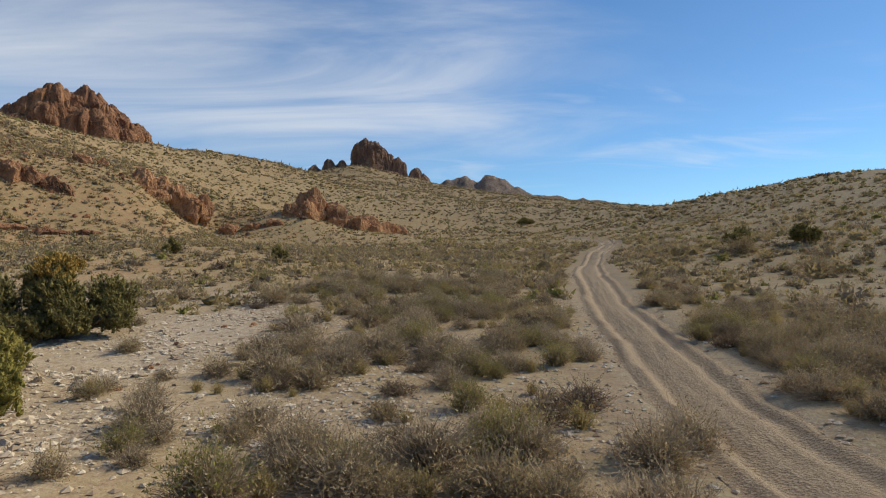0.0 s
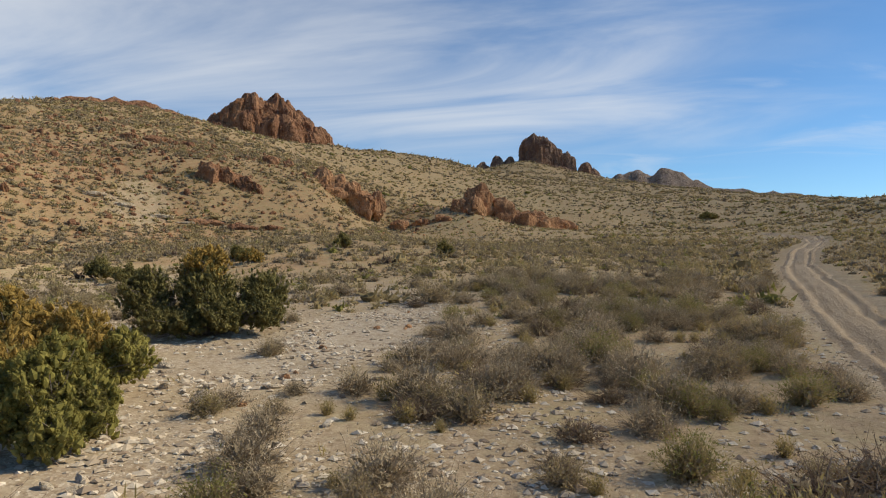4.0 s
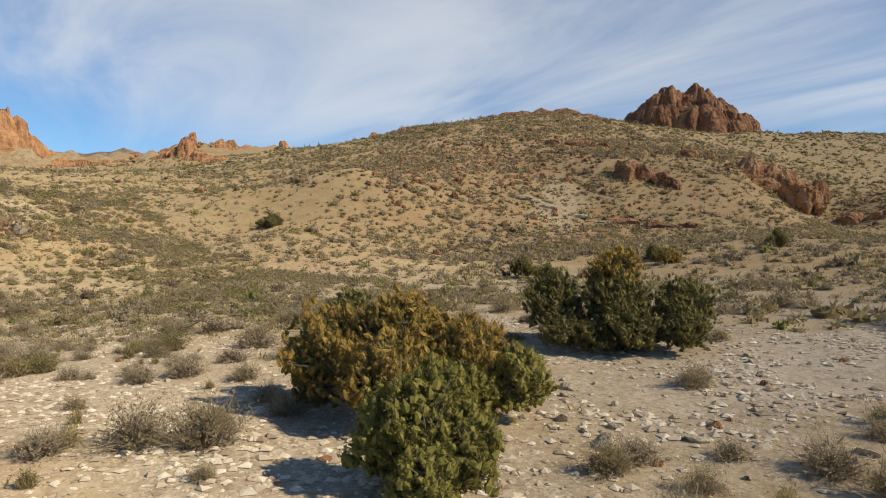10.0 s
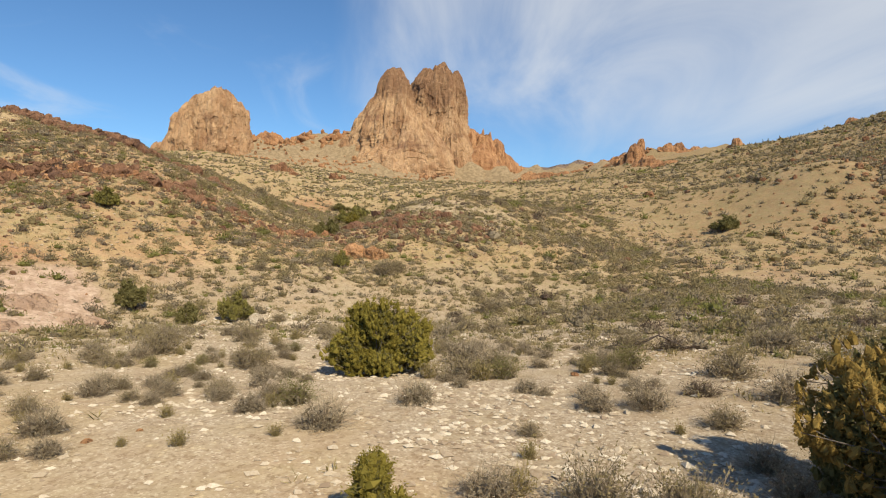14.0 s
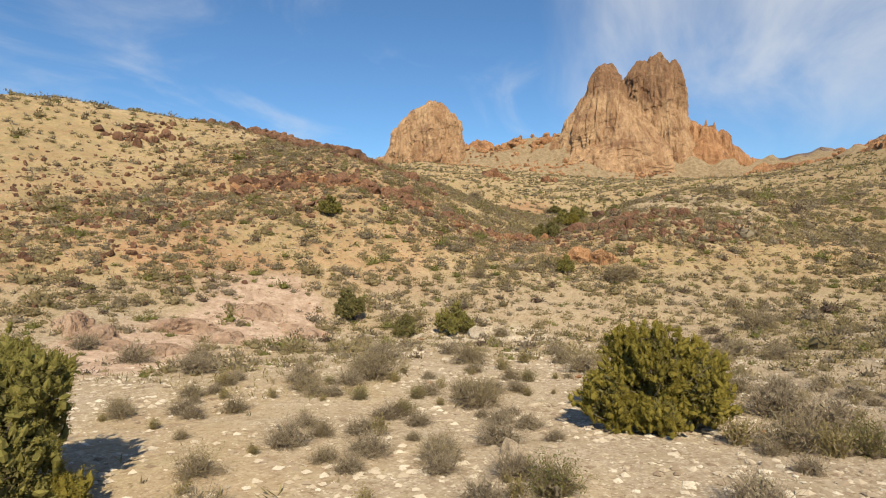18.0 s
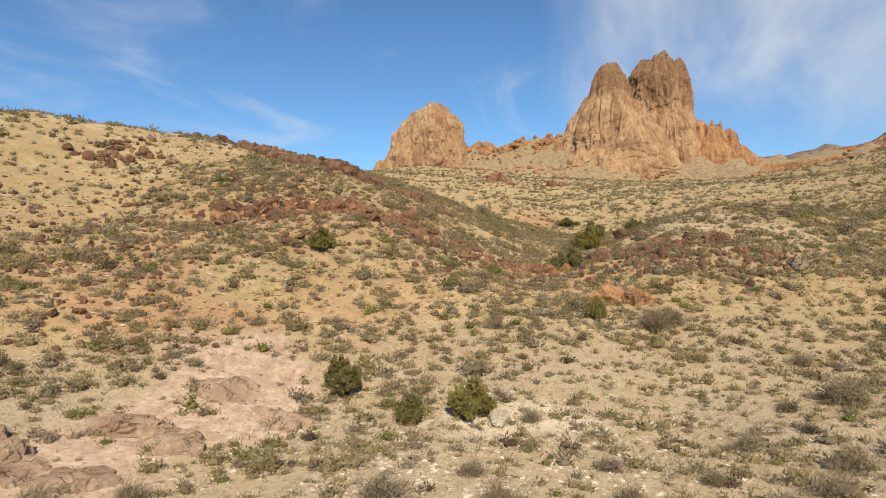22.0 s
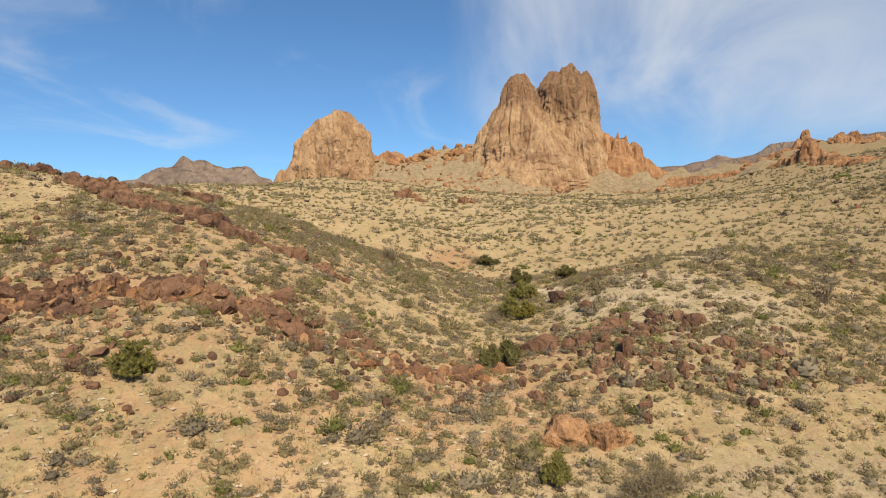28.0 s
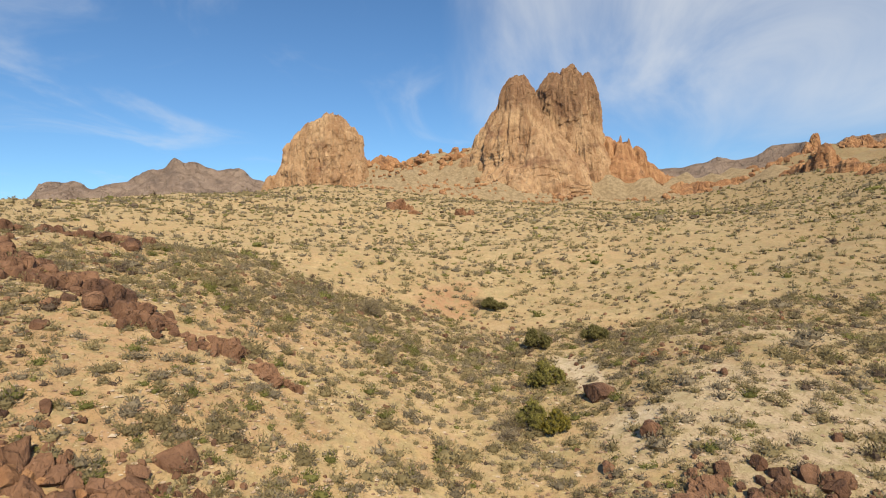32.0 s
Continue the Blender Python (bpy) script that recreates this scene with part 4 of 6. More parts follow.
def stone(name, meshes, x, y, size, label, category, group, sink=0.0, tilt=18, stretch=None):
    ob = new(name, rng.choice(meshes))
    sx, sy, sz = stretch or (rng.uniform(0.85, 1.3), rng.uniform(0.8, 1.1), rng.uniform(0.75, 1.15))
    ob.matrix_world = pose(x, y, ground_at(x, y) - sink * size, rng.uniform(-tilt, tilt), rng.uniform(-tilt, tilt), rng.uniform(0, 360)) @ Matrix.Diagonal((sx * size, sy * size, sz * size, 1))
    return tagged(ob, label, category, group)


def boulder_rest(line, count, width, sizes, label, mat):
    """Small boulders along a line past counting, joined."""
    rs = np.random.RandomState(count)
    pts = np.array(line, float)
    seg = np.r_[0, np.cumsum(np.hypot(*np.diff(pts, axis=0).T))]
    shapes = []
    for me in BOULDERS_SMALL:
        co = np.empty(len(me.vertices) * 3)
        me.vertices.foreach_get("co", co)
        shapes.append((co.reshape(-1, 3), np.array([p.vertices[:] for p in me.polygons])))
    Vs, Fs, base = [], [], 0
    s = rs.uniform(0, seg[-1], count)
    x, y = np.interp(s, seg, pts[:, 0]) + rs.normal(0, width, count), np.interp(s, seg, pts[:, 1]) + rs.normal(0, width, count)
    z = height(x, y)
    for k in range(count):
        V, F = shapes[rs.randint(len(shapes))]
        size, a = rs.uniform(*sizes) * (1.3 if rs.uniform() < 0.2 else 0.85), rs.uniform(0, 6.28)
        c, q = math.cos(a), math.sin(a)
        W = V * size * rs.uniform(0.8, 1.25, 3)
        Vs.append(np.stack((W[:, 0] * c - W[:, 1] * q + x[k], W[:, 0] * q + W[:, 1] * c + y[k], W[:, 2] + z[k] - 0.1 * size), -1))
        Fs.append(F + base)
        base += len(V)
    return tagged(new("boulder_field", mesh_of("boulder_field", np.concatenate(Vs), np.concatenate(Fs), [mat], False)), label, "boulders", kind="stuff")


BOULDERS_SMALL = [boulder_mesh("boulder", 140 + k, M_BOULDER, 2, 0.74, 0.08, 13) for k in range(5)]


def boulder_band(line, count, width, sizes, label, group, tan=0.15):
    """Boulders strewn along a line on the hillside, thick in the middle."""
    pts = np.array(line, float)
    seg = np.r_[0, np.cumsum(np.hypot(*np.diff(pts, axis=0).T))]
    for k in range(count):
        s = rng.uniform(0, seg[-1])
        x, y = np.interp(s, seg, pts[:, 0]) + rng.gauss(0, width), np.interp(s, seg, pts[:, 1]) + rng.gauss(0, width)
        size = rng.uniform(*sizes) * (1.25 if rng.random() < 0.2 else 0.8)
        stone("boulder", BOULDERS_TAN if rng.random() < tan else BOULDERS, x, y, size, label, "boulder", group, 0.12)


boulder_band(((-61, -29), (-61.5, -23), (-64, -18), (-65, -14), (-65.2, -11.5)), 160, 0.8, (0.34, 0.95), "dark red-brown weathered boulder on the hillside", "boulders of the lower band")
boulder_band(((-65, -9.5), (-66, -7), (-67, -4.5), (-67.2, -2.6)), 64, 0.7, (0.25, 0.65), "reddish-tan rounded boulder on the hillside", "boulders of the gully mouth", 0.75)
boulder_rest(((-83, -40), (-80, -31.5), (-78.4, -25.5), (-77.2, -21.5)), 560, 0.85, (0.24, 0.74), "dark red-brown boulders along the rocky rim", M_BOULDER)
boulder_band(((-77.2, -20), (-77.5, -17), (-77.5, -14.6)), 40, 0.6, (0.28, 0.70), "dark red-brown boulder on the rocky rim", "boulders of the upper band", 0.05)
boulder_rest(((-72.4, 2.2), (-71.6, 4.5), (-73.4, 9)), 61, 1.1, (0.25, 0.7), "dark red-brown boulders beside the gully", M_BOULDER)
boulder_rest(((-66.5, 3.5), (-67.5, 7), (-68.5, 11), (-70, 13.5)), 71, 1.5, (0.2, 0.6), "red-brown boulders on the front slope", M_BOULDER)
boulder_rest(((-61, -29), (-61.5, -23), (-64, -18), (-65, -14), (-65.2, -11.5), (-67, -4)), 230, 0.95, (0.14, 0.42), "broken rocks between the boulders of the lower band", M_BOULDER)
boulder_band(((-91, 4.5), (-92, 6), (-90.5, 7.5)), 10, 0.7, (0.3, 0.75), "red-brown boulder above the gully", "boulders beside the gully", 0.5)
boulder_rest(((-70, -42), (-67, -46), (-73, -45)), 60, 1.6, (0.25, 0.75), "dark boulders near the hill crest", M_BOULDER)
boulder_rest(((-82, -47), (-86, -43.5), (-92, -39.5), (-96, -33)), 110, 1.2, (0.25, 0.8), "dark boulders along the hill crest", M_BOULDER)
boulder_rest(((-50, -40), (-40, -26), (-52, -24), (-60, -38), (-70, -30)), 1000, 5.0, (0.08, 0.36), "brown stones strewn over the front slope", M_BOULDER)
boulder_rest(((-62, -27), (-64, -18), (-65, -12), (-67, -4), (-70, 4), (-70, 13)), 760, 2.6, (0.08, 0.36), "red-brown stones strewn over the front slope", M_BOULDER)
boulder_rest(((-78, -24), (-90, -30), (-110, -10), (-100, 14), (-88, 16)), 560, 8.0, (0.08, 0.34), "brown stones strewn about the gully", M_BOULDER)
boulder_rest(((-90, 70), (-105, 100), (-100, 140), (-80, 120)), 1300, 16.0, (0.14, 0.75), "brown stones strewn over the north hill", M_RED)
boulder_band(((-57.5, -20), (-56.5, -18.6)), 7, 0.5, (0.4, 0.8), "dark boulder on the front slope", "boulders low on the slope", 0.1)
for x, y, size in ((-72.4, 0.4, 1.6), (-86.8, 1.8, 1.35), (-79.1, 3.9, 1.0), (-77.4, 1.5, 0.65), (-90.2, 4.5, 0.55), (-78.1, 11.7, 0.55), (-66.9, 11.6, 1.0), (-67.6, -14.2, 1.2), (-64.8, 0.6, 0.55), (-60.5, -9, 0.5)):
    stone("boulder", BOULDERS, x, y, size, "large dark red boulder on the slope", "boulder", "large boulders", 0.15, 10)
boulder_rest(((-340, -90), (-355, -60), (-352, 0), (-350, 40), (-365, 75)), 420, 9.0, (0.5, 1.9), "tan broken rocks on the scree below the buttes", M_ORANGE)
boulder_rest(((-400, -90), (-425, -60), (-440, -20)), 160, 12.0, (1.0, 4.0), "brown rocks on the slope between the buttes", M_ORANGE)
boulder_rest(((-370, 60), (-395, 100), (-420, 140), (-430, 185)), 200, 8.0, (0.8, 3.0), "orange broken rocks below the rim", M_ORANGE)
boulder_rest(((-160, 190), (-150, 150), (-120, 110), (-110, 80)), 480, 22.0, (0.2, 0.95), "brown rocks strewn over the north hill", M_RED)
# single stones of the wash
for x, y, size, tall in ((-9.49, 16.32, 0.28, 1.5), (-6.45, 19.1, 0.26, 0.7), (1.57, 11.65, 0.2, 0.8), (-21.3, 5.0, 0.30, 0.8), (-22.4, 4.35, 0.45, 0.5), (-43.4, -1.7, 0.95, 0.7), (-42.4, -4.5, 0.5, 0.8), (-44.6, -3.0, 0.6, 0.8), (-41.6, -6.8, 0.4, 0.8),
                          (-23.9, 0.9, 0.30, 0.9), (-7.7, 18.2, 0.22, 0.6), (-8.6, 17.8, 0.24, 0.6), (-12.4, 19.0, 0.26, 0.7), (-12.0, 18.5, 0.22, 0.6), (-10.8, 24.6, 0.22, 1.0), (-8.2, 11.9, 0.14, 0.9), (-8.5, 11.6, 0.13, 0.9), (-8.0, 11.6, 0.15, 0.8), (-2.4, 15.1, 0.22, 0.7)):
    stone("stone", STONES, x, y, size, "pale limestone rock lying in the wash", "stone", "stones of the wash", 0.08, 25, (1.15, 0.85, tall))
for k in range(110):
    a = rng.random()
    if a < 0.45:
        x, y = rng.gauss(-10, 2.6), rng.gauss(20, 5)
    elif a < 0.75:
        x, y = rng.uniform(-34, -14), rng.uniform(-2, 13)
    else:
        x, y = rng.gauss(-43.5, 2.0), rng.gauss(-3, 4)
    if math.hypot(x + 9.8, y - 12.8) < 1.6:
        continue
    stone("stone", STONES if rng.random() < 0.75 else STONES_DARK, x, y, rng.uniform(0.07, 0.19), "pale stone lying in the wash gravel", "stone", "stones of the wash", 0.1, 30)
boulder_rest(((-90, 60), (-60, 110), (-40, 150), (-20, 175)), 420, 13.0, (0.10, 0.55), "tan rocks strewn over the lower north hill", M_ORANGE)

# ---- plants ----
def ribbons(starts, ends, width, droop, rs):
    """Thin two-piece blades from starts to ends, bent at the middle: corners and triangles."""
    n = len(starts)
    mid = (starts + ends) / 2 + rs.normal(0, 1, (n, 3)) * droop
    d = ends - starts
    side = np.cross(d, rs.normal(0, 1, (n, 3)))
    side /= np.linalg.norm(side, axis=1, keepdims=True) + 1e-9
    w = (width * rs.uniform(0.6, 1.3, n))[:, None] * side
    V = np.stack((starts - w, starts + w, mid - w * 0.7, mid + w * 0.7, ends), 1).reshape(-1, 3)
    b = np.arange(n)[:, None] * 5
    F = np.concatenate((b + (0, 1, 3), b + (0, 3, 2), b + (2, 3, 4)))
    return V, F


def leaves(points, size, rs, lift=0.3):
    """Small three-cornered leaves at points."""
    n = len(points)
    a = rs.normal(0, 1, (n, 3)) + (0, 0, lift)
    a /= np.linalg.norm(a, axis=1, keepdims=True)
    b = np.cross(a, rs.normal(0, 1, (n, 3)))
    b /= np.linalg.norm(b, axis=1, keepdims=True) + 1e-9
    s = (size * rs.uniform(0.6, 1.4, n))[:, None]
    V = np.stack((points - b * s * 0.26, points + b * s * 0.26, points + a * s), 1).reshape(-1, 3)
    return V, np.arange(n * 3).reshape(-1, 3)


def shrub_parts(seed, r, h, twigs, leaf_count, leaf_size, spread=1.0, width=0.006, fork=3):
    """A bush of forking twigs with small leaves along their outer half. Returns the two meshes' arrays."""
    rs = np.random.RandomState(seed)
    az = rs.uniform(0, 2 * math.pi, twigs)
    el = np.arccos(rs.uniform(0.05, 1, twigs) ** (1 / spread))
    L = rs.uniform(0.6, 1.0, twigs)
    lump = 1 + 0.22 * np.sin(az * 3 + seed) + 0.12 * np.sin(az * 5 + 2 * seed)
    dirs = np.stack((np.sin(el) * np.cos(az) * r * lump, np.sin(el) * np.sin(az) * r * lump, np.cos(el) * h + 0.06), 1)
    s0 = rs.normal(0, 0.10 * r, (twigs, 3)) * (1, 1, 0.05)
    s0[:, 2] = -0.03
    ends = s0 + dirs * L[:, None]
    V, F = ribbons(s0, ends, width, 0.07 * r, rs)
    Vs, Fs, tips = [V], [F], [ends]
    base = len(V)
    for k in range(fork):
        t = rs.uniform(0.35, 0.8, twigs)[:, None]
        b0 = s0 + (ends - s0) * t
        b1 = b0 + (ends - s0) * rs.uniform(0.25, 0.5, twigs)[:, None] + rs.normal(0, 0.16, (twigs, 3)) * (r, r, h)
        b1[:, 2] = np.maximum(b1[:, 2], 0.02)
        V, F = ribbons(b0, b1, width * 0.7, 0.03 * r, rs)
        Vs.append(V)
        Fs.append(F + base)
        base += len(V)
        tips.append(b1)
    tips = np.concatenate(tips)
    pick = tips[rs.randint(0, len(tips), leaf_count)]
    pts = pick * rs.uniform(0.72, 1.02, leaf_count)[:, None] + rs.normal(0, 0.035, (leaf_count, 3))
    pts[:, 2] = np.maximum(pts[:, 2], 0.02)
    LV, LF = leaves(pts, leaf_size, rs, 0.8)
    return (np.concatenate(Vs), np.concatenate(Fs)), (LV, LF)


def make_shrub(name, seed, r, h, twigs, leaf_count, leaf_size, m_twig, m_leaf, label, category, group, spread=1.0, width=0.006, fork=2):
    (V, F), (LV, LF) = shrub_parts(seed, r, h, twigs, leaf_count, leaf_size, spread, width, fork)
    # dense inner twigs, mostly in a darker grey-brown that deepens the shade inside
    rs = np.random.RandomState(seed + 5)
    q = rs.normal(0, 1, (int(0.9 * twigs), 3))
    q *= rs.uniform(0.1, 0.62, (len(q), 1)) / np.linalg.norm(q, axis=1, keepdims=True)
    IV, IF = leaves(np.abs(q) * (0, 0, h) + q * (r, r, 0) + (0, 0, 0.03), 0.17 * r, rs)
    inner = np.r_[np.zeros(len(F), int), np.ones(len(IF), int)]
    V, F = np.concatenate((V, IV)), np.concatenate((F, IF + len(V)))
    ob = empty_at(name, 0, 0, 0, label, category, group)
    part("branchwork", mesh_of("branchwork", V, F, [m_twig, M_GREY], False, inner), ob)
    part("foliage", mesh_of("foliage", LV, LF, [m_leaf], False), ob)
    return ob


KINDS = {}
FREE = {}


def kind_of(key, count, name, r, h, twigs, leaf_count, leaf_size, m_twig, m_leaf, label, category, group, **kw):
    KINDS[key] = [make_shrub(name, 1000 + 37 * k + 7 * len(KINDS), r, h, twigs, leaf_count, leaf_size, m_twig, m_leaf, label, category, group, **kw) for k in range(count)]
    FREE[key] = list(KINDS[key])


G1 = "shrubs of the valley"
kind_of("grey", 4, "desert_shrub", 0.80, 0.78, 260, 900, 0.040, M_TWIG, M_ASH, "grey-brown twiggy desert shrub, nearly leafless", "shrub", G1)
kind_of("sage", 3, "sage_shrub", 0.74, 0.74, 190, 1300, 0.042, M_TWIG, M_SAGE, "grey-green sage shrub with small leaves", "shrub", G1)
kind_of("green", 2, "broom_shrub", 0.66, 0.74, 220, 900, 0.045, M_SAGE, M_GREEN, "yellow-green broom shrub with fine upright stems", "shrub", G1, spread=2.0)
kind_of("dead", 2, "dead_shrub", 0.75, 0.55, 200, 300, 0.035, M_DEAD, M_DEAD, "dark dead shrub of bare twigs", "shrub", G1)
kind_of("grass", 3, "grass_tuft", 0.34, 0.44, 130, 120, 0.05, M_STRAW, M_STRAW, "tuft of dry straw-coloured grass", "grass", "grass tufts of the valley", spread=2.2, fork=1)
kind_of("mesquite", 2, "mesquite_bush", 1.15, 1.15, 220, 2200, 0.055, M_TWIG, M_SAGE, "brownish-green open mesquite bush", "bush", "mesquite bushes", spread=1.4, width=0.009)


def put_shrub(key, x, y, size=1.0, tall=1.0):
    m = pose(x, y, ground_at(x, y), rng.uniform(-5, 5), rng.uniform(-5, 5), rng.uniform(0, 360))
    sc = (size, size, size * tall)
    if FREE[key]:
        ob = FREE[key].pop()
        ob.matrix_world = m @ Matrix.Diagonal((*sc, 1))
    else:
        ob = copy_thing(rng.choice(KINDS[key]), m)
        ob.scale = sc
    return ob


# shrubs that stand out, by place: kind, x, y, size
for key, x, y, size in (
        ("grey", -0.6, 10.9, 1.35), ("grey", 3.0, 11.0, 1.25), ("sage", -2.4, 10.6, 1.0), ("green", -1.9, 10.2, 0.9), ("grey", -4.1, 13.0, 1.05), ("grey", -6.3, 13.0, 1.0), ("green", 2.8, 19.2, 1.1), ("sage", 1.9, 29.2, 1.2),
        ("grey", -3.2, 18.9, 1.2), ("grey", -6.2, 21.0, 1.1), ("sage", 9.8, 32, 1.3), ("sage", 9.5, 24.4, 1.3), ("grey", 7.9, 15.8, 0.85), ("green", 8.3, 22.5, 1.0), ("sage", 3.5, 26.4, 1.5), ("mesquite", 2.5, 42, 1.0), ("mesquite", -5.2, 40.5, 1.1),
        ("mesquite", -9.3, 34, 1.1), ("grey", -2.1, 29.2, 1.1), ("dead", 1.6, 13.6, 1.3), ("dead", 2.6, 14.6, 1.2), ("grass", 1.2, 12.7, 1.5), ("grass", 0.6, 13.4, 1.4), ("green", 0.1, 14.4, 1.0), ("grass", 2.2, 13.0, 1.3), ("sage", 4.0, 12.2, 1.1),
        ("sage", 13.7, 22.6, 1.5), ("grey", 11.5, 19.5, 1.2), ("mesquite", 24, 43, 1.4), ("mesquite", 25, 56, 1.5), ("grey", -10.6, 21.4, 0.65), ("sage", -10.5, 21.0, 0.75), ("sage", -4.5, 16.9, 0.95), ("grey", -3.4, 18.3, 1.2), ("grey", -2.1, 20.9, 1.0),
        ("grey", -0.4, 20.6, 1.4), ("sage", -7.4, 15.8, 0.55), ("grey", -6.8, 14.3, 0.85), ("dead", -2.8, 32.4, 1.1), ("dead", -9.7, 32.5, 0.8), ("grey", -1.6, 26, 1.2), ("grey", -4.6, 41.6, 1.3), ("grey", 3.1, 41.2, 1.4), ("grey", -7.8, 17.4, 0.5),
        ("grey", -14.8, 9.0, 0.75), ("sage", -14.2, 10.3, 1.1), ("mesquite", -13.6, 11.2, 0.75), ("grass", -14.9, 9.4, 1.0), ("grass", -24.1, 9.7, 1.5), ("green", -24.3, 10.3, 0.95), ("sage", -27.2, 2.6, 0.85), ("grey", -19.6, 4.5, 0.65),
        ("grey", -18.3, 6.2, 0.9), ("dead", -29.1, 16.9, 1.2), ("sage", -23.4, 16.3, 1.3), ("mesquite", -29.5, 15.5, 0.8), ("grey", -22.0, 10.6, 0.6), ("grey", -19.6, 11.7, 0.7), ("grey", -21.0, 11.9, 0.6), ("sage", -25.4, 1.1, 0.55),
        ("green", -25.4, 1.2, 0.55), ("mesquite", -26.9, 2.5, 0.75), ("mesquite", -29.4, -1.3, 0.9), ("grey", -28.6, -3.3, 0.9), ("grey", -29.3, -7.6, 1.1), ("grey", -22.2, 0.0, 0.8), ("grey", -23.4, 1.0, 0.6), ("grass", -23.4, 1.4, 1.0),
        ("grey", -24.9, 4.2, 0.6), ("sage", -24.4, 9.1, 1.1), ("grey", -27.8, 9.4, 1.3), ("grey", -26.5, 10.2, 1.2), ("grass", -24.6, 8.2, 1.4), ("dead", -45.3, 10.1, 0.9), ("grey", -21.8, 1.9, 0.7), ("sage", -43.8, -0.4, 0.9), ("dead", -48.5, 10, 0.9),
        ("grey", -31, -14, 1.0), ("grey", -30.2, -11, 1.1), ("sage", -31.5, -9.2, 1.0), ("mesquite", -57.8, 4.6, 1.25), ("mesquite", -59, 5.6, 1.0), ("mesquite", -53.7, -4.1, 0.65), ("sage", -55.5, 12, 1.2), ("mesquite", -50, 12.5, 1.2),
        ("mesquite", -33.7, 0.6, 0.8), ("sage", -35.2, 3.7, 0.9), ("green", -33.9, 5.9, 0.8), ("mesquite", -33.2, 4.6, 0.7), ("sage", -40.6, 10.3, 1.1), ("grey", -35.9, 7.7, 0.9), ("grey", -37.5, 9.0, 1.0), ("sage", -38.0, 6.0, 0.8),
        ("grass", -34.5, 2.4, 1.2), ("grey", -38.5, 3.0, 0.8), ("grey", -36.5, -1.0, 0.8), ("sage", -38.5, 11.5, 1.1), ("grey", -42.5, 7.5, 0.9), ("sage", -31.0, 9.0, 0.9), ("grass", -35.5, 5.0, 1.3), ("grass", -32.5, 2.0, 1.2),
        ("sage", -71.4, 4.0, 1.0), ("sage", -70.6, 12.2, 0.9), ("mesquite", -122, -9, 1.1), ("mesquite", -83.2, -3.2, 1.0), ("grey", -81.9, -3.4, 1.1), ("mesquite", -103, -17, 1.4), ("dead", -99, -13, 0.8)):
    put_shrub(key, x, y, size)


def open_ground(x, y):
    """1 where shrubs stand thick in the valley, 0 in bare gravel."""
    g = wash_line(np.array([x]), np.array([y]))[0]
    r = road_distance(np.array([x]), np.array([y]))[0]
    clump = 0.5 + 0.5 * float(fbm(np.array([x / 4.5]), np.array([y / 4.5]), octaves=2, seed=91)[0])
    return (1 - 0.93 * g) * (r > 2.3) * clump


JX, JY = -17.85, -1.85
JUNIPER_SPOTS = ((-9.7, 12.7, 1.7), (-12.6, 14.8, 2.6), (-14.0, 23.3, 2.2), (-25.8, 6.7, 2.3), (JX, JY, 2.0), (-14.0, 7.5, 0.9))
count = 0
while count < 640:
    x, y = (rng.uniform(-34, 20), rng.uniform(-6, 48)) if count < 230 else (rng.uniform(-9, 16), rng.uniform(9, 42)) if count < 560 else (rng.uniform(-32, -12), rng.uniform(-6, 14))
    if rng.random() > max(open_ground(x, y), 0.5 * (count >= 560)) or any(math.hypot(x - a, y - b) < c for a, b, c in JUNIPER_SPOTS):
        continue
    p = rng.random()
    key = "grey" if p < 0.40 else "sage" if p < 0.62 else "green" if p < 0.70 else "dead" if p < 0.78 else "grass"
    put_shrub(key, x, y, rng.uniform(0.5, 1.2) if count < 230 else rng.uniform(0.6, 1.35) if count < 560 else rng.uniform(0.3, 0.7))
    count += 1


# low shrubs and grass between the tall ones, thick on the near valley floor
count = 0
while count < 190:
    x, y = rng.uniform(-7, 12), 9.5 + 24 * rng.random() ** 1.3
    g = wash_line(np.array([x]), np.array([y]))[0]
    if rng.random() < 0.55 * g or road_distance(np.array([x]), np.array([y]))[0] < 2.2:
        continue
    p = rng.random()
    put_shrub("grey" if p < 0.16 else "sage" if p < 0.34 else "green" if p < 0.44 else "dead" if p < 0.48 else "grass", x, y, rng.uniform(0.45, 1.0))
    count += 1


# sparse low growth in the open wash
count = 0
while count < 90:
    x, y = rng.uniform(-33, -11), rng.uniform(-6, 14)
    if any(math.hypot(x - a, y - b) < c for a, b, c in JUNIPER_SPOTS) or math.hypot(x + 13, y - 6) < 4.2:
        continue
    p = rng.random()
    put_shrub("grey" if p < 0.30 else "sage" if p < 0.45 else "green" if p < 0.52 else "grass", x, y, rng.uniform(0.35, 0.8))
    count += 1


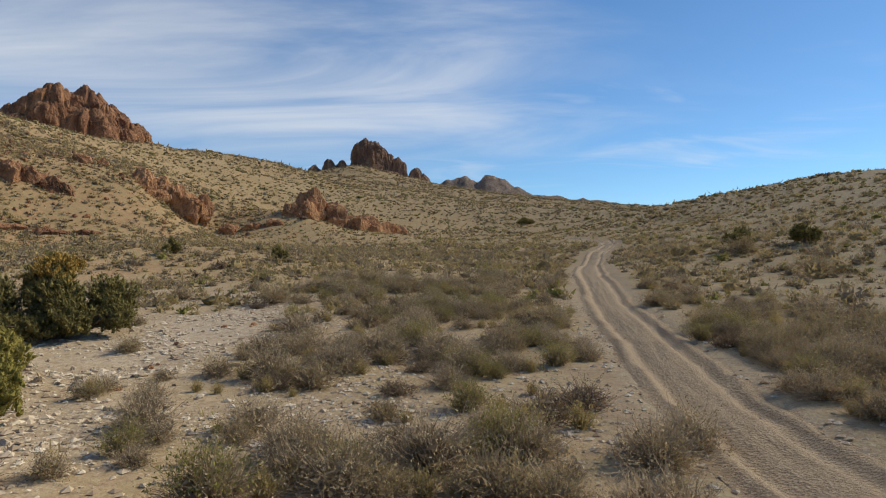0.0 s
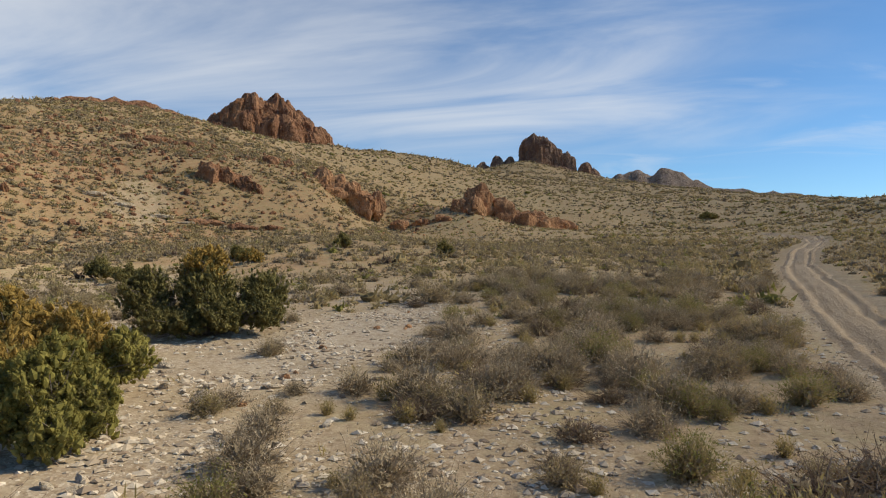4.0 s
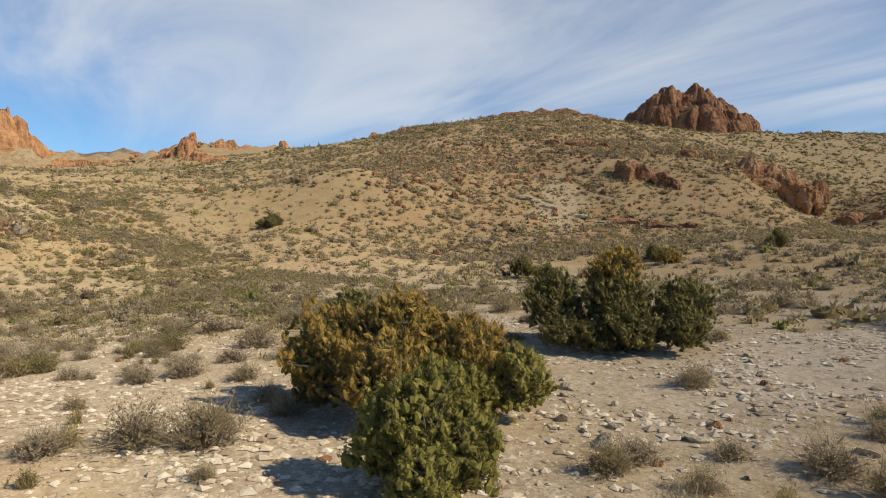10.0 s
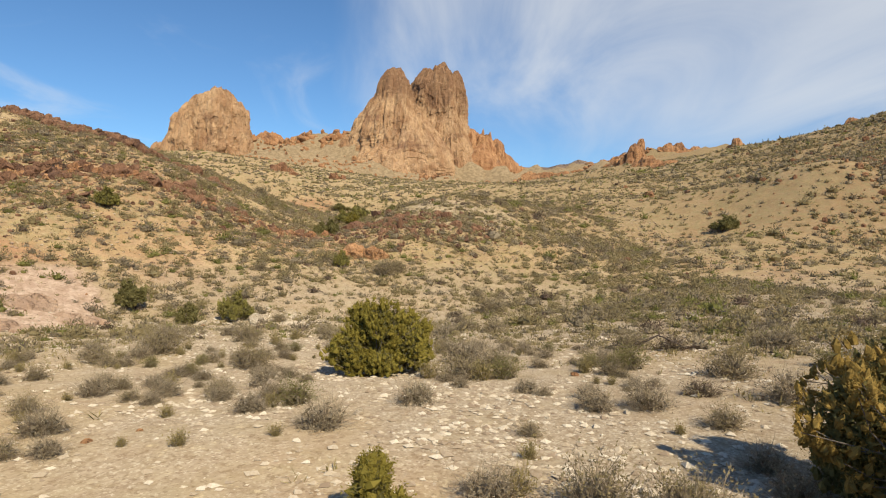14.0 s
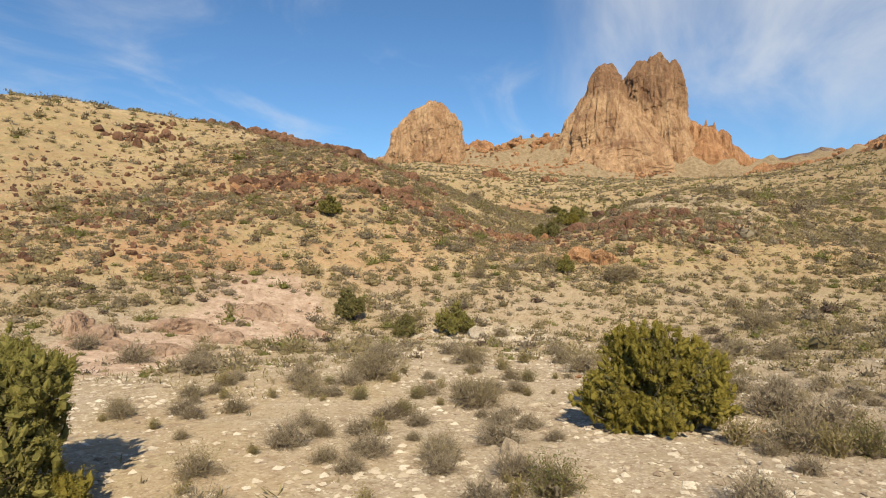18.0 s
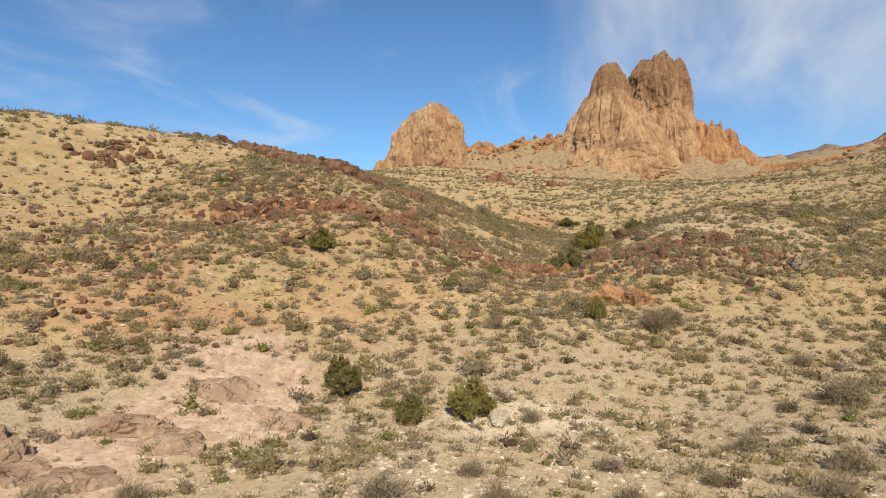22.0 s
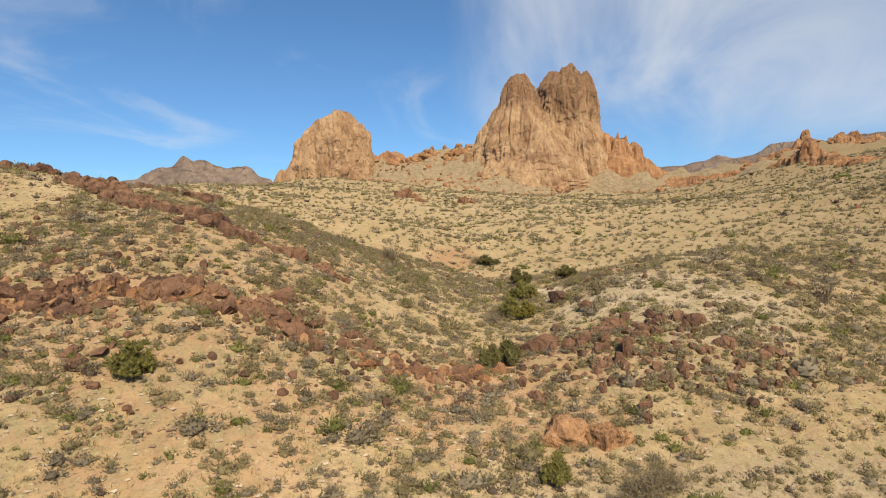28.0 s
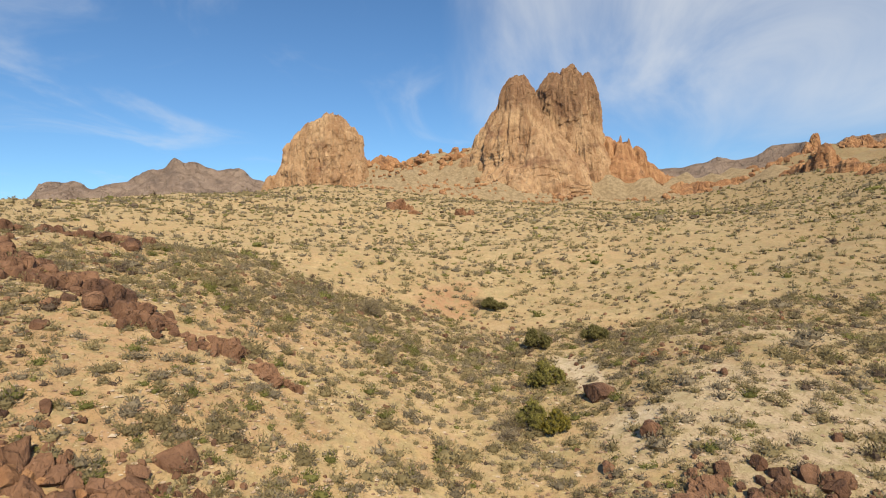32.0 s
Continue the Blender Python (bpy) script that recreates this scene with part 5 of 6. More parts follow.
# ---- junipers ----
def limb(p0, p1, r0, r1, rs, seg=6, rows=6, bow=0.12):
    """A tapered, crooked limb."""
    p0, p1 = np.array(p0, float), np.array(p1, float)
    d = p1 - p0
    L = np.linalg.norm(d)
    a = np.cross(d, (0.3, 0.9, 0.2))
    a /= np.linalg.norm(a)
    b = np.cross(d / L, a)
    V = []
    off = rs.normal(0, bow * L, 2)
    for k in range(rows):
        t = k / (rows - 1)
        c = p0 + d * t + (a * off[0] + b * off[1]) * math.sin(math.pi * t) + rs.normal(0, 0.02 * L, 3) * (0 < k < rows - 1)
        r = r0 + (r1 - r0) * t
        for j in range(seg):
            q = 2 * math.pi * j / seg
            V.append(c + (a * math.cos(q) + b * math.sin(q)) * r * (1 + 0.15 * math.sin(3 * q + 5 * t)))
    i = np.arange(rows * seg).reshape(rows, seg)
    j = np.roll(i, -1, axis=1)
    return np.array(V), np.stack((i[:-1], j[:-1], j[1:], i[1:]), -1).reshape(-1, 4)


def tuft(centre, axis, length, rad, count, size, rs):
    """An upright tuft of scale-leaf sprays round an axis."""
    t = rs.uniform(0, 1, count) ** 0.8
    out = rs.normal(0, 1, (count, 3))
    out -= (out @ axis)[:, None] * axis
    out /= np.linalg.norm(out, axis=1, keepdims=True) + 1e-9
    prof = np.sin(math.pi * (0.18 + 0.80 * t)) ** 0.8
    pts = centre + axis * (t * length)[:, None] + out * (rad * prof * rs.uniform(0.45, 1.0, count))[:, None]
    aim = out * 0.9 + axis * 0.9 + rs.normal(0, 0.45, (count, 3))
    aim /= np.linalg.norm(aim, axis=1, keepdims=True)
    side = np.cross(aim, rs.normal(0, 1, (count, 3)))
    side /= np.linalg.norm(side, axis=1, keepdims=True) + 1e-9
    s = (size * rs.uniform(0.6, 1.35, count))[:, None]
    return np.stack((pts - side * s * 0.22, pts + side * s * 0.22, pts + aim * s), 1).reshape(-1, 3)


TUFT = 38
CORE_RING, CORE_ROW = 5, 3


def plume(centre, axis, length, rad, rs):
    """The close-grown body of a spray: a lumpy spindle round an axis, as triangles."""
    a = np.cross(axis, (0.31, 0.87, 0.21))
    a /= np.linalg.norm(a)
    b = np.cross(axis, a)
    t = np.linspace(0.02, 0.98, CORE_ROW)[:, None]
    q = (np.arange(CORE_RING) / CORE_RING * 2 * math.pi)[None] + rs.uniform(0, 6)
    r = rad * 0.82 * np.sin(math.pi * (0.18 + 0.80 * t)) ** 0.8 * rs.uniform(0.6, 1.15, (CORE_ROW, CORE_RING))
    V = centre + axis * (t * length)[..., None] + a * (r * np.cos(q))[..., None] + b * (r * np.sin(q))[..., None]
    W = np.roll(V, -1, axis=1)
    quads = np.stack((V[:-1], W[:-1], W[1:], V[:-1], W[1:], V[1:]), 2).reshape(-1, 3)
    tip = centre + axis * length * 1.04
    cap = np.stack((V[-1], W[-1], np.broadcast_to(tip, V[-1].shape)), 1).reshape(-1, 3)
    return np.concatenate((quads, cap))


def juniper(label, x, y, turn, lobes, mats, seed, tufts=1.0, leaf=0.050, trunk_top=1.0):
    """A juniper: a short crooked trunk, limbs to every lobe, and crowns of tufts. Lobes: x, y, z, radius, height, foliage kind."""
    rs = np.random.RandomState(seed)
    ob = empty_at("juniper", x, y, ground_at(x, y), label, "tree", "junipers", turn)
    Vs, Fs, base = [], [], 0
    crowns = {}
    V, F = limb((0, 0, -0.3), (0.1, 0.05, 0.45 * trunk_top), 0.16, 0.10, rs, 9, 6, 0.06)
    part("trunk", mesh_of("trunk", V, F, [M_BARK], True), ob, "shredding grey-brown bark")
    for lx, ly, lz, r, h, which in lobes:
        V, F = limb((0.12 * lx, 0.12 * ly, -0.15), (lx * 0.9, ly * 0.9, lz + 0.3 * h), 0.07 + 0.02 * h, 0.02, rs)
        part("limb", mesh_of("limb", V, F, [M_BARK], True), ob)
        n = int((430 if leaf < 0.08 else 300) * tufts * (r * r + 0.5 * r * h) + 20)
        # dark leaves inside every lobe, whatever its kind: shade between tufts put into colour
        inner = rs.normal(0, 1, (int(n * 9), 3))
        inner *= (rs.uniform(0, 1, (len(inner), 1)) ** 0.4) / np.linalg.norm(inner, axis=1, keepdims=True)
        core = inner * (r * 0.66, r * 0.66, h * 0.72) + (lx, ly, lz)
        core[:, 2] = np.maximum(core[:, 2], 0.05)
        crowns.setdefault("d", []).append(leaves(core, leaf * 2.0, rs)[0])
        for k in range(n):
            az, u = rs.uniform(0, 2 * math.pi), rs.uniform(-0.75, 1.0)
            c = math.sqrt(max(0, 1 - u * u))
            lumpy = 0.82 + 0.18 * float(math.sin(4.1 * az + 2 * seed + lx * 3) * math.sin(5.3 * u + seed + 2 * az))
            shell = rs.uniform(0.55, 1.0) ** 0.5 * lumpy * 1.06
            w = 1 + 0.20 * math.sin(3 * az + seed + 4 * u) + 0.1 * math.sin(7 * az - seed)
            p = np.array((lx + r * w * shell * c * math.cos(az), ly + r * w * shell * c * math.sin(az), lz + h * shell * u * (1 + 0.1 * math.sin(5 * az))))
            p[2] = max(p[2], 0.08)
            ax = np.array((c * math.cos(az) * 0.55, c * math.sin(az) * 0.55, 0.75 + 0.3 * u)) + rs.normal(0, 0.42, 3)
            ax /= np.linalg.norm(ax)
            ln = rs.uniform(0.11, 0.24) * (leaf / 0.05) ** 0.6
            crowns.setdefault(which, []).append(tuft(p - ax * ln * 0.5, ax, ln * 1.1, ln * 0.46, int(TUFT * rs.uniform(0.8, 1.2)), leaf * 0.55, rs))
            crowns[which].append(plume(p - ax * ln * 0.5, ax, ln * 0.85, ln * 0.36, rs))
            if k % 6 == 0:
                V, F = limb((lx * 0.6, ly * 0.6, lz * 0.6), p, 0.016, 0.006, rs, 4, 4)
                Vs.append(V), Fs.append(F + base)
                base += len(V)
    tagged(part("branchwork", mesh_of("branchwork", np.concatenate(Vs), np.concatenate(Fs), [M_BARK], True), ob), kind="stuff")
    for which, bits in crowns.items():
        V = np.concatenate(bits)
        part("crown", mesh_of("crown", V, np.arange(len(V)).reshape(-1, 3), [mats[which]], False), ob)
    return ob


JM = {"g": M_JUN, "y": M_JUNY, "b": M_JUNB, "d": M_JUND}
juniper("green juniper with dense upright sprays at the wash's edge", -9.75, 12.75, 0, ((0, 0, 0.95, 0.72, 1.0, "g"), (0.45, 0.3, 0.7, 0.6, 0.75, "g"), (-0.45, -0.2, 0.75, 0.6, 0.8, "g"), (0.1, 0.1, 1.45, 0.45, 0.5, "g"), (0.5, -0.35, 0.5, 0.5, 0.5, "g")), JM, 3, 1.15)
juniper("broad bronze-tinged juniper with pollen-brown tips", -12.6, 14.6, 0, ((-1.5, -0.9, 1.2, 0.95, 1.0, "b"), (-0.5, 0.2, 1.55, 1.0, 1.0, "b"), (0.5, 1.0, 1.2, 1.0, 0.95, "b"), (0.2, -0.6, 1.0, 0.95, 0.9, "b"), (1.3, 1.5, 0.85, 0.75, 0.8, "g"), (0.9, 0.4, 0.7, 0.7, 0.65, "g"), (-1.7, -0.9, 0.5, 0.6, 0.45, "d"), (-1.9, -0.1, 1.75, 0.65, 0.75, "d"), (0.9, 0.9, 0.6, 0.7, 0.55, "g")), JM, 7, 0.8)
juniper("dark grey-green juniper with a broad crown", -14.4, 23.6, 0, ((0, 0, 1.3, 1.2, 1.25, "d"), (-1.6, -1.0, 1.3, 1.0, 1.1, "d"), (1.4, 1.2, 1.2, 1.0, 1.1, "d"), (-0.2, 0.2, 2.35, 0.85, 0.8, "b"), (0.8, -0.4, 0.7, 0.9, 0.75, "d"), (-0.8, -1.4, 0.55, 0.8, 0.6, "d"), (-0.2, -0.9, 0.5, 0.8, 0.5, "d"), (0.4, 0.9, 0.55, 0.8, 0.55, "d"), (-1.0, 0.9, 1.9, 0.8, 0.8, "d"), (1.9, 0.5, 0.7, 0.7, 0.65, "d")), JM, 11, 0.8)
juniper("rounded yellow-green juniper in the wash", -25.8, 6.7, 0, [(1.08 * a, 1.22 * b, 1.05 * c, 1.08 * d, 1.05 * e, f) for a, b, c, d, e, f in ((0, 0, 1.15, 0.9, 1.05, "y"), (-0.6, 0.7, 1.0, 0.75, 0.9, "y"), (0.4, 0.8, 0.85, 0.6, 0.75, "y"), (0.45, -0.75, 0.7, 0.65, 0.65, "y"), (-0.3, -0.4, 1.55, 0.55, 0.55, "y"), (0.7, 0.1, 0.45, 0.55, 0.45, "y"), (-0.3, 0.9, 0.45, 0.5, 0.45, "y"), (0.5, -0.5, 0.4, 0.55, 0.4, "y"))], JM, 13, 1.0)
juniper("tall dark green juniper standing beside the wash", JX, JY, 0, ((0, 0, 1.3, 0.95, 1.15, "g"), (0.3, -0.9, 1.1, 0.9, 0.95, "g"), (-0.6, -0.5, 1.5, 0.8, 0.95, "g"), (0.35, 0.55, 0.8, 0.6, 0.7, "g"), (-0.2, 0.4, 1.75, 0.5, 0.6, "g"), (0.4, 0.1, 0.45, 0.7, 0.4, "d"), (-0.3, 0.8, 0.35, 0.4, 0.3, "y")), JM, 17, 1.0)
juniper("small bright green juniper in the gravel", -13.7, 7.5, 0, ((0, 0, 0.5, 0.24, 0.5, "y"), (0.05, 0.3, 0.25, 0.22, 0.28, "y")), JM, 19, 2.2, 0.06)
for k, (x, y, r, h, w, lab) in enumerate((
        (-44.6, -9.3, 0.95, 0.95, "d", "small dark green juniper at the hill's foot"), (-42.4, -5.2, 0.55, 0.65, "d", "small conical dark juniper at the hill's foot"), (-43.6, -2.9, 0.85, 0.95, "g", "small green juniper at the hill's foot"),
        (-40.5, 47.3, 1.3, 1.1, "d", "dark green juniper on the valley floor"), (-36.5, 45.5, 1.0, 0.9, "d", "dark green juniper on the valley floor"), (-33.2, 57, 1.1, 0.8, "b", "bronze juniper on the valley floor"), (-28.6, 67, 1.0, 1.0, "d", "dark juniper on the valley floor"),
        (-35.4, 58.8, 1.0, 0.8, "d", "dark juniper on the valley floor"), (-88.1, 46, 1.6, 1.2, "d", "dark juniper at the hill's foot"), (-70.2, -1.4, 0.65, 0.95, "d", "slim dark juniper at the gully mouth"), (-69.6, -2.4, 0.6, 0.8, "d", "slim dark juniper at the gully mouth"),
        (-58.0, 1.3, 0.45, 0.75, "g", "slim upright young juniper on the slope"), (-56.9, -16.8, 0.8, 0.9, "g", "green juniper on the front slope"), (-120.6, -7.2, 1.3, 0.8, "d", "dark green juniper in the gully"), (-102.5, -2.0, 1.2, 1.0, "d", "dark green juniper in the gully"),
        (-103, 2.9, 1.1, 0.8, "d", "dark green juniper beside the gully"), (-90.8, -1.4, 1.15, 1.0, "g", "green juniper in the gully"), (-82.4, -0.9, 0.8, 0.8, "y", "yellow-green juniper in the gully"), (-83.2, -2.2, 0.8, 0.9, "g", "green juniper in the gully"),
        (26.3, 59.5, 1.5, 1.1, "d", "dark juniper beside the road"), (31, 57, 1.3, 1.0, "d", "dark juniper beside the road"), (-16.7, 64, 0.8, 0.8, "d", "dark juniper on the valley floor"), (36, 46, 1.8, 1.1, "d", "dark juniper below the east hill"), (27, 220, 3.0, 1.5, "d", "dark juniper thicket far up the valley"))):
    a, b, c = rng.uniform(0.5, 0.9), rng.uniform(0.5, 0.9), rng.uniform(-0.4, 0.4)
    juniper(lab, x, y, 40 * k, ((0, c * r, h * 1.0, r * 0.62, h * 0.95, w), (r * a, 0.3 * r, h * 0.6, r * 0.5, h * 0.6, w), (-b * r, -0.3 * r, h * 0.7, r * 0.55, h * 0.7, w), (c * r, -0.7 * r, h * 0.55, r * 0.45, h * 0.5, w), (-c * r, 0.7 * r, h * 0.8, r * 0.4, h * 0.6, w)), JM, 30 + k, 0.22, 0.10)


# ---- dead branches on the ground ----
def dead_branch(x, y, turn, size, seed):
    rs = np.random.RandomState(seed)
    ob = empty_at("dead_branch", x, y, ground_at(x, y), "bare grey-black dead branch lying on the ground", "branch", "dead branches", turn)
    for a, b, c, r in (((-0.8, 0, 0.03), (0.1, 0.1, 0.42), 0.035, 0.02), ((0.1, 0.1, 0.42), (0.9, -0.1, 0.12), 0.022, 0.008), ((-0.3, 0.03, 0.25), (0.3, 0.6, 0.5), 0.018, 0.006), ((-0.5, 0.0, 0.15), (-0.1, -0.6, 0.35), 0.016, 0.006), ((0.4, 0.0, 0.3), (0.8, 0.5, 0.45), 0.012, 0.004)):
        V, F = limb(np.array(a) * size, np.array(b) * size, c * size, r * size, rs, 6, 7, 0.09)
        part("limb", mesh_of("limb", V, F, [M_DEADWOOD], True), ob)
    return ob


M_DEADWOOD = Nodes("weathered_dead_wood")
M_DEADWOOD = M_DEADWOOD.done(M_DEADWOOD.mix(M_DEADWOOD.noise(M_DEADWOOD.world_coord((1, 1, 0.3)), 18, 6, 0.7), (0.05, 0.036, 0.028), (0.17, 0.13, 0.105)), 0.9)
for k, (x, y, turn, size) in enumerate(((1.9, 13.7, 20, 1.0), (1.0, 12.3, 140, 0.9), (2.7, 14.5, 250, 0.8), (-29.0, 16.2, 70, 1.3), (-28.4, 14.9, 200, 1.1))):
    dead_branch(x, y, turn, size, 700 + k)

# ---- brush, grass and gravel past counting ----
def scatter(seed, count, box, weight):
    """Places in a box, kept by a weight of 0 to 1."""
    rs = np.random.RandomState(seed)
    x, y = rs.uniform(box[0], box[1], count), rs.uniform(box[2], box[3], count)
    keep = rs.uniform(0, 1, count) < weight(x, y)
    return x[keep], y[keep]


def tufts_mesh(name, x, y, size, blades, mat, seed, flat=0.75, wide=0.30, label="", category="", lean=0.9):
    """Low clumps of blades, each clump with its own size, joined in one mesh."""
    rs = np.random.RandomState(seed)
    n = len(x)
    z = height(x, y)
    s = size * rs.uniform(0.55, 1.35, n) * (1 + 0.5 * (rs.uniform(0, 1, n) > 0.9))
    az = rs.uniform(0, 2 * math.pi, (n, blades))
    el = np.arccos(rs.uniform(0.15, 1, (n, blades))) * lean
    L = s[:, None] * rs.uniform(0.6, 1.0, (n, blades))
    tip = np.stack((np.sin(el) * np.cos(az) * L, np.sin(el) * np.sin(az) * L, np.cos(el) * L * flat), -1)
    base = rs.normal(0, 0.18, (n, blades, 3)) * s[:, None, None] * (1, 1, 0)
    side = np.stack((-np.sin(az + rs.normal(0, 0.7, az.shape)), np.cos(az), rs.normal(0, 0.3, az.shape)), -1)
    w = (wide * s)[:, None, None] * side * rs.uniform(0.6, 1.2, (n, blades, 1))
    mid = base + tip * 0.55
    c = np.stack((x, y, z - 0.04), -1)[:, None, :]
    V = np.stack((c + base, c + mid + w * 0.5, c + base + tip, c + mid - w * 0.5), 2).reshape(-1, 3)
    F = np.arange(len(V)).reshape(-1, 4)
    me = mesh_of(name, V, F, [mat], False)
    return tagged(new(name, me), label, category, kind="stuff")


def bushes_mesh(name, x, y, size, blades, mat, seed, label, flat=0.75, wide=0.08, around=7, core=0.55):
    """Rounded low bushes, joined in one mesh: an uneven crown of twigs grown together, and loose twig ends all over it."""
    rs = np.random.RandomState(seed)
    n = len(x)
    z = height(x, y)
    s = size * rs.uniform(0.4, 1.1, n) * (1 + 0.8 * (rs.uniform(0, 1, n) > 0.92))
    c = np.stack((x, y, z - 0.03), -1)[:, None]
    # the crown: three rings and a top
    ring = np.array((0.0, 0.42, 0.78))
    az = (np.arange(around) / around * 2 * math.pi)[None, None] + rs.uniform(0, 6, (n, 1, 1)) + np.zeros((n, 3, 1))
    rad = np.array((0.72, 0.86, 0.52))[None, :, None] * rs.uniform(0.68, 1.15, (n, 3, around)) * (1 + 0.22 * np.sin(2 * az + rs.uniform(0, 6, (n, 1, 1))))
    up = flat * ring[None, :, None] * rs.uniform(0.75, 1.2, (n, 3, around))
    V = np.stack((rad * np.cos(az), rad * np.sin(az), up), -1).reshape(n, 3 * around, 3)
    top = np.stack((rs.normal(0, 0.1, n), rs.normal(0, 0.1, n), flat * rs.uniform(0.8, 1.0, n)), -1)[:, None]
    V = np.concatenate((V, top), 1) * (core * s)[:, None, None] + c
    k = np.arange(around)
    q = (k + 1) % around
    F = [np.stack(t, -1) for r in (0, around) for t in ((k + r, q + r, q + r + around), (k + r, q + r + around, k + r + around))]
    F.append(np.stack((k + 2 * around, q + 2 * around, 0 * k + 3 * around), -1))
    F = (np.concatenate(F)[None] + (np.arange(n) * (3 * around + 1))[:, None, None]).reshape(-1, 3)
    V = V.reshape(-1, 3)
    # the twig ends, pointing outwards and up
    a, e = rs.uniform(0, 2 * math.pi, (n, blades)), np.arccos(rs.uniform(0.05, 1, (n, blades)))
    d = np.stack((np.sin(e) * np.cos(a), np.sin(e) * np.sin(a), np.cos(e) * flat), -1)
    seat = c + d * (s[:, None, None] * rs.uniform(0.35, 0.9, (n, blades, 1)) * (1 + 0.2 * np.sin(2 * a + rs.uniform(0, 6, (n, 1))))[..., None])
    way = d + rs.normal(0, 0.5, d.shape) + (0, 0, 0.3)
    way *= (3.2 * wide * s)[:, None, None] / np.linalg.norm(way, axis=-1, keepdims=True)
    turn = np.cross(way, rs.normal(0, 1, d.shape))
    turn *= (0.8 * wide * s)[:, None, None] / (np.linalg.norm(turn, axis=-1, keepdims=True) + 1e-9)
    W = np.stack((seat - turn, seat + turn, seat + way), 2).reshape(-1, 3)
    F = np.concatenate((F, np.arange(len(W)).reshape(-1, 3) + len(V)))
    me = mesh_of(name, np.concatenate((V, W)), F, [mat], False)
    return tagged(new(name, me), label, "brush", kind="stuff")


def hill_weight(x, y):
    z = height(x, y, False)
    rd = road_distance(x, y)
    seen = ~((x > 4) & (y < 1.25 * x - 6)) & ~((x > -18) & (y < -8 - 0.2 * x)) & (y > -95 + 0.30 * (x + 60))
    clump = seen * np.clip(0.70 + 0.42 * fbm(x / 7, y / 7, octaves=3, seed=61), 0.42, 1) * (1 - 0.15 * smooth(-95, -130, x) * smooth(70, 40, y))
    return clump * (1 - 0.95 * wash_line(x, y)) * (rd > 2.2) * (1 - 0.8 * blob(x, y, -92, 1.5, 9, 1.6, 12)) * (1 - 0.75 * blob(x, y, -37, -12.8, 9.5, 3.2)) * (1 - 0.6 * blob(x, y, -98, 14, 13, 8)) * (1 - 0.4 * blob(x, y, -80, 9.5, 10, 7, 20)) * (1 - 0.85 * blob(x, y, -63.3, -20, 11, 2.0, 103.5)) * (1 - 0.85 * blob(x, y, -79.8, -27, 15, 2.0, 77)) * (1 - 0.7 * blob(x, y, -66.3, -6, 5, 1.8, 107))


def band_weight(lo, hi, base=hill_weight):
    def w(x, y):
        d = np.hypot(np.clip(x, -46, 0) - x, y - 4) + 14 * smooth(-26, -38, x)
        return base(x, y) * smooth(lo * 0.9, lo * 1.1, d) * (1 - smooth(hi * 0.9, hi * 1.1, d))
    return w


def zone(lo, hi, box):
    """Brush of one reach of the ground: a band of distances from the path, inside a box."""
    def w(x, y):
        return band_weight(lo, hi)(x, y) * (x > box[0]) * (x < box[1]) * (y > box[2]) * (y < box[3])
    return w


def outside(w, box):
    return lambda x, y: w(x, y) * ~((x > box[0]) & (x < box[1]) & (y > box[2]) & (y < box[3]))


FRONT = (-112, -26, -36, 34)
SORTS = ((M_GREY, "grey_brush", "grey-brown low desert brush"), (M_SAGE, "sage_brush", "olive-green low sage brush"), (M_DEAD, "dead_brush", "dark dead brush"), (M_GREEN, "green_brush", "yellow-green low broom brush"))
for k, (mat, name, lab) in enumerate(SORTS):
    share = (0.9, 1.4, 0.09, 0.28)[k]
    x, y = scatter(300 + k, int(7600 * share), FRONT, zone(14, 200, FRONT))
    bushes_mesh(name, x, y, 0.38, 34, mat, 310 + k, lab + " on the front slopes", 0.9, 0.095, 6, 0.5)
    x, y = scatter(304 + k, int(2600 * share), FRONT, zone(22, 200, FRONT))
    bushes_mesh(name, x, y, 0.64, 120, mat, 314 + k, "larger " + lab + " on the front slopes", 0.8, 0.066, 7, 0.55)
    x, y = scatter(320 + k, int(13500 * share), (-150, 60, -75, 130), outside(band_weight(24, 105), FRONT))
    bushes_mesh(name, x, y, 0.52, 24, mat, 330 + k, lab + " on the hills and the valley floor", 0.9, 0.13, 5, 0.55)
    x, y = scatter(340 + k, int(15000 * share), (-200, 90, -110, 190), band_weight(102, 170))
    bushes_mesh(name, x, y, 0.70, 8, mat, 350 + k, lab + " farther up the slopes", 0.8, 0.16, 5, 0.6)
    x, y = scatter(344 + k, int(24000 * share), (-330, 130, -130, 330), band_weight(165, 340))
    bushes_mesh(name, x, y, 0.95, 2, mat, 354 + k, lab + " on the far slopes", 0.75, 0.22, 5, 0.7)
for k, (mat, name, lab) in enumerate(SORTS[:2]):
    x, y = scatter(348 + k, 16000, (-330, 220, 240, 700), band_weight(320, 760))
    bushes_mesh(name, x, y, 1.5, 3, mat, 358 + k, lab + " on the hills up the valley", 0.7, 0.2, 5, 0.75)
x, y = scatter(370, 40000, FRONT, zone(3, 200, FRONT))
tufts_mesh("dry_grass", x, y, 0.30, 6, M_STRAW, 371, 0.9, 0.07, "dry straw-coloured grass on the front slopes", "grass")
x, y = scatter(372, 26000, (-150, 60, -75, 130), outside(band_weight(2, 105), FRONT))
tufts_mesh("dry_grass", x, y, 0.30, 7, M_STRAW, 373, 0.9, 0.09, "dry straw-coloured grass on the hills and the valley floor", "grass")


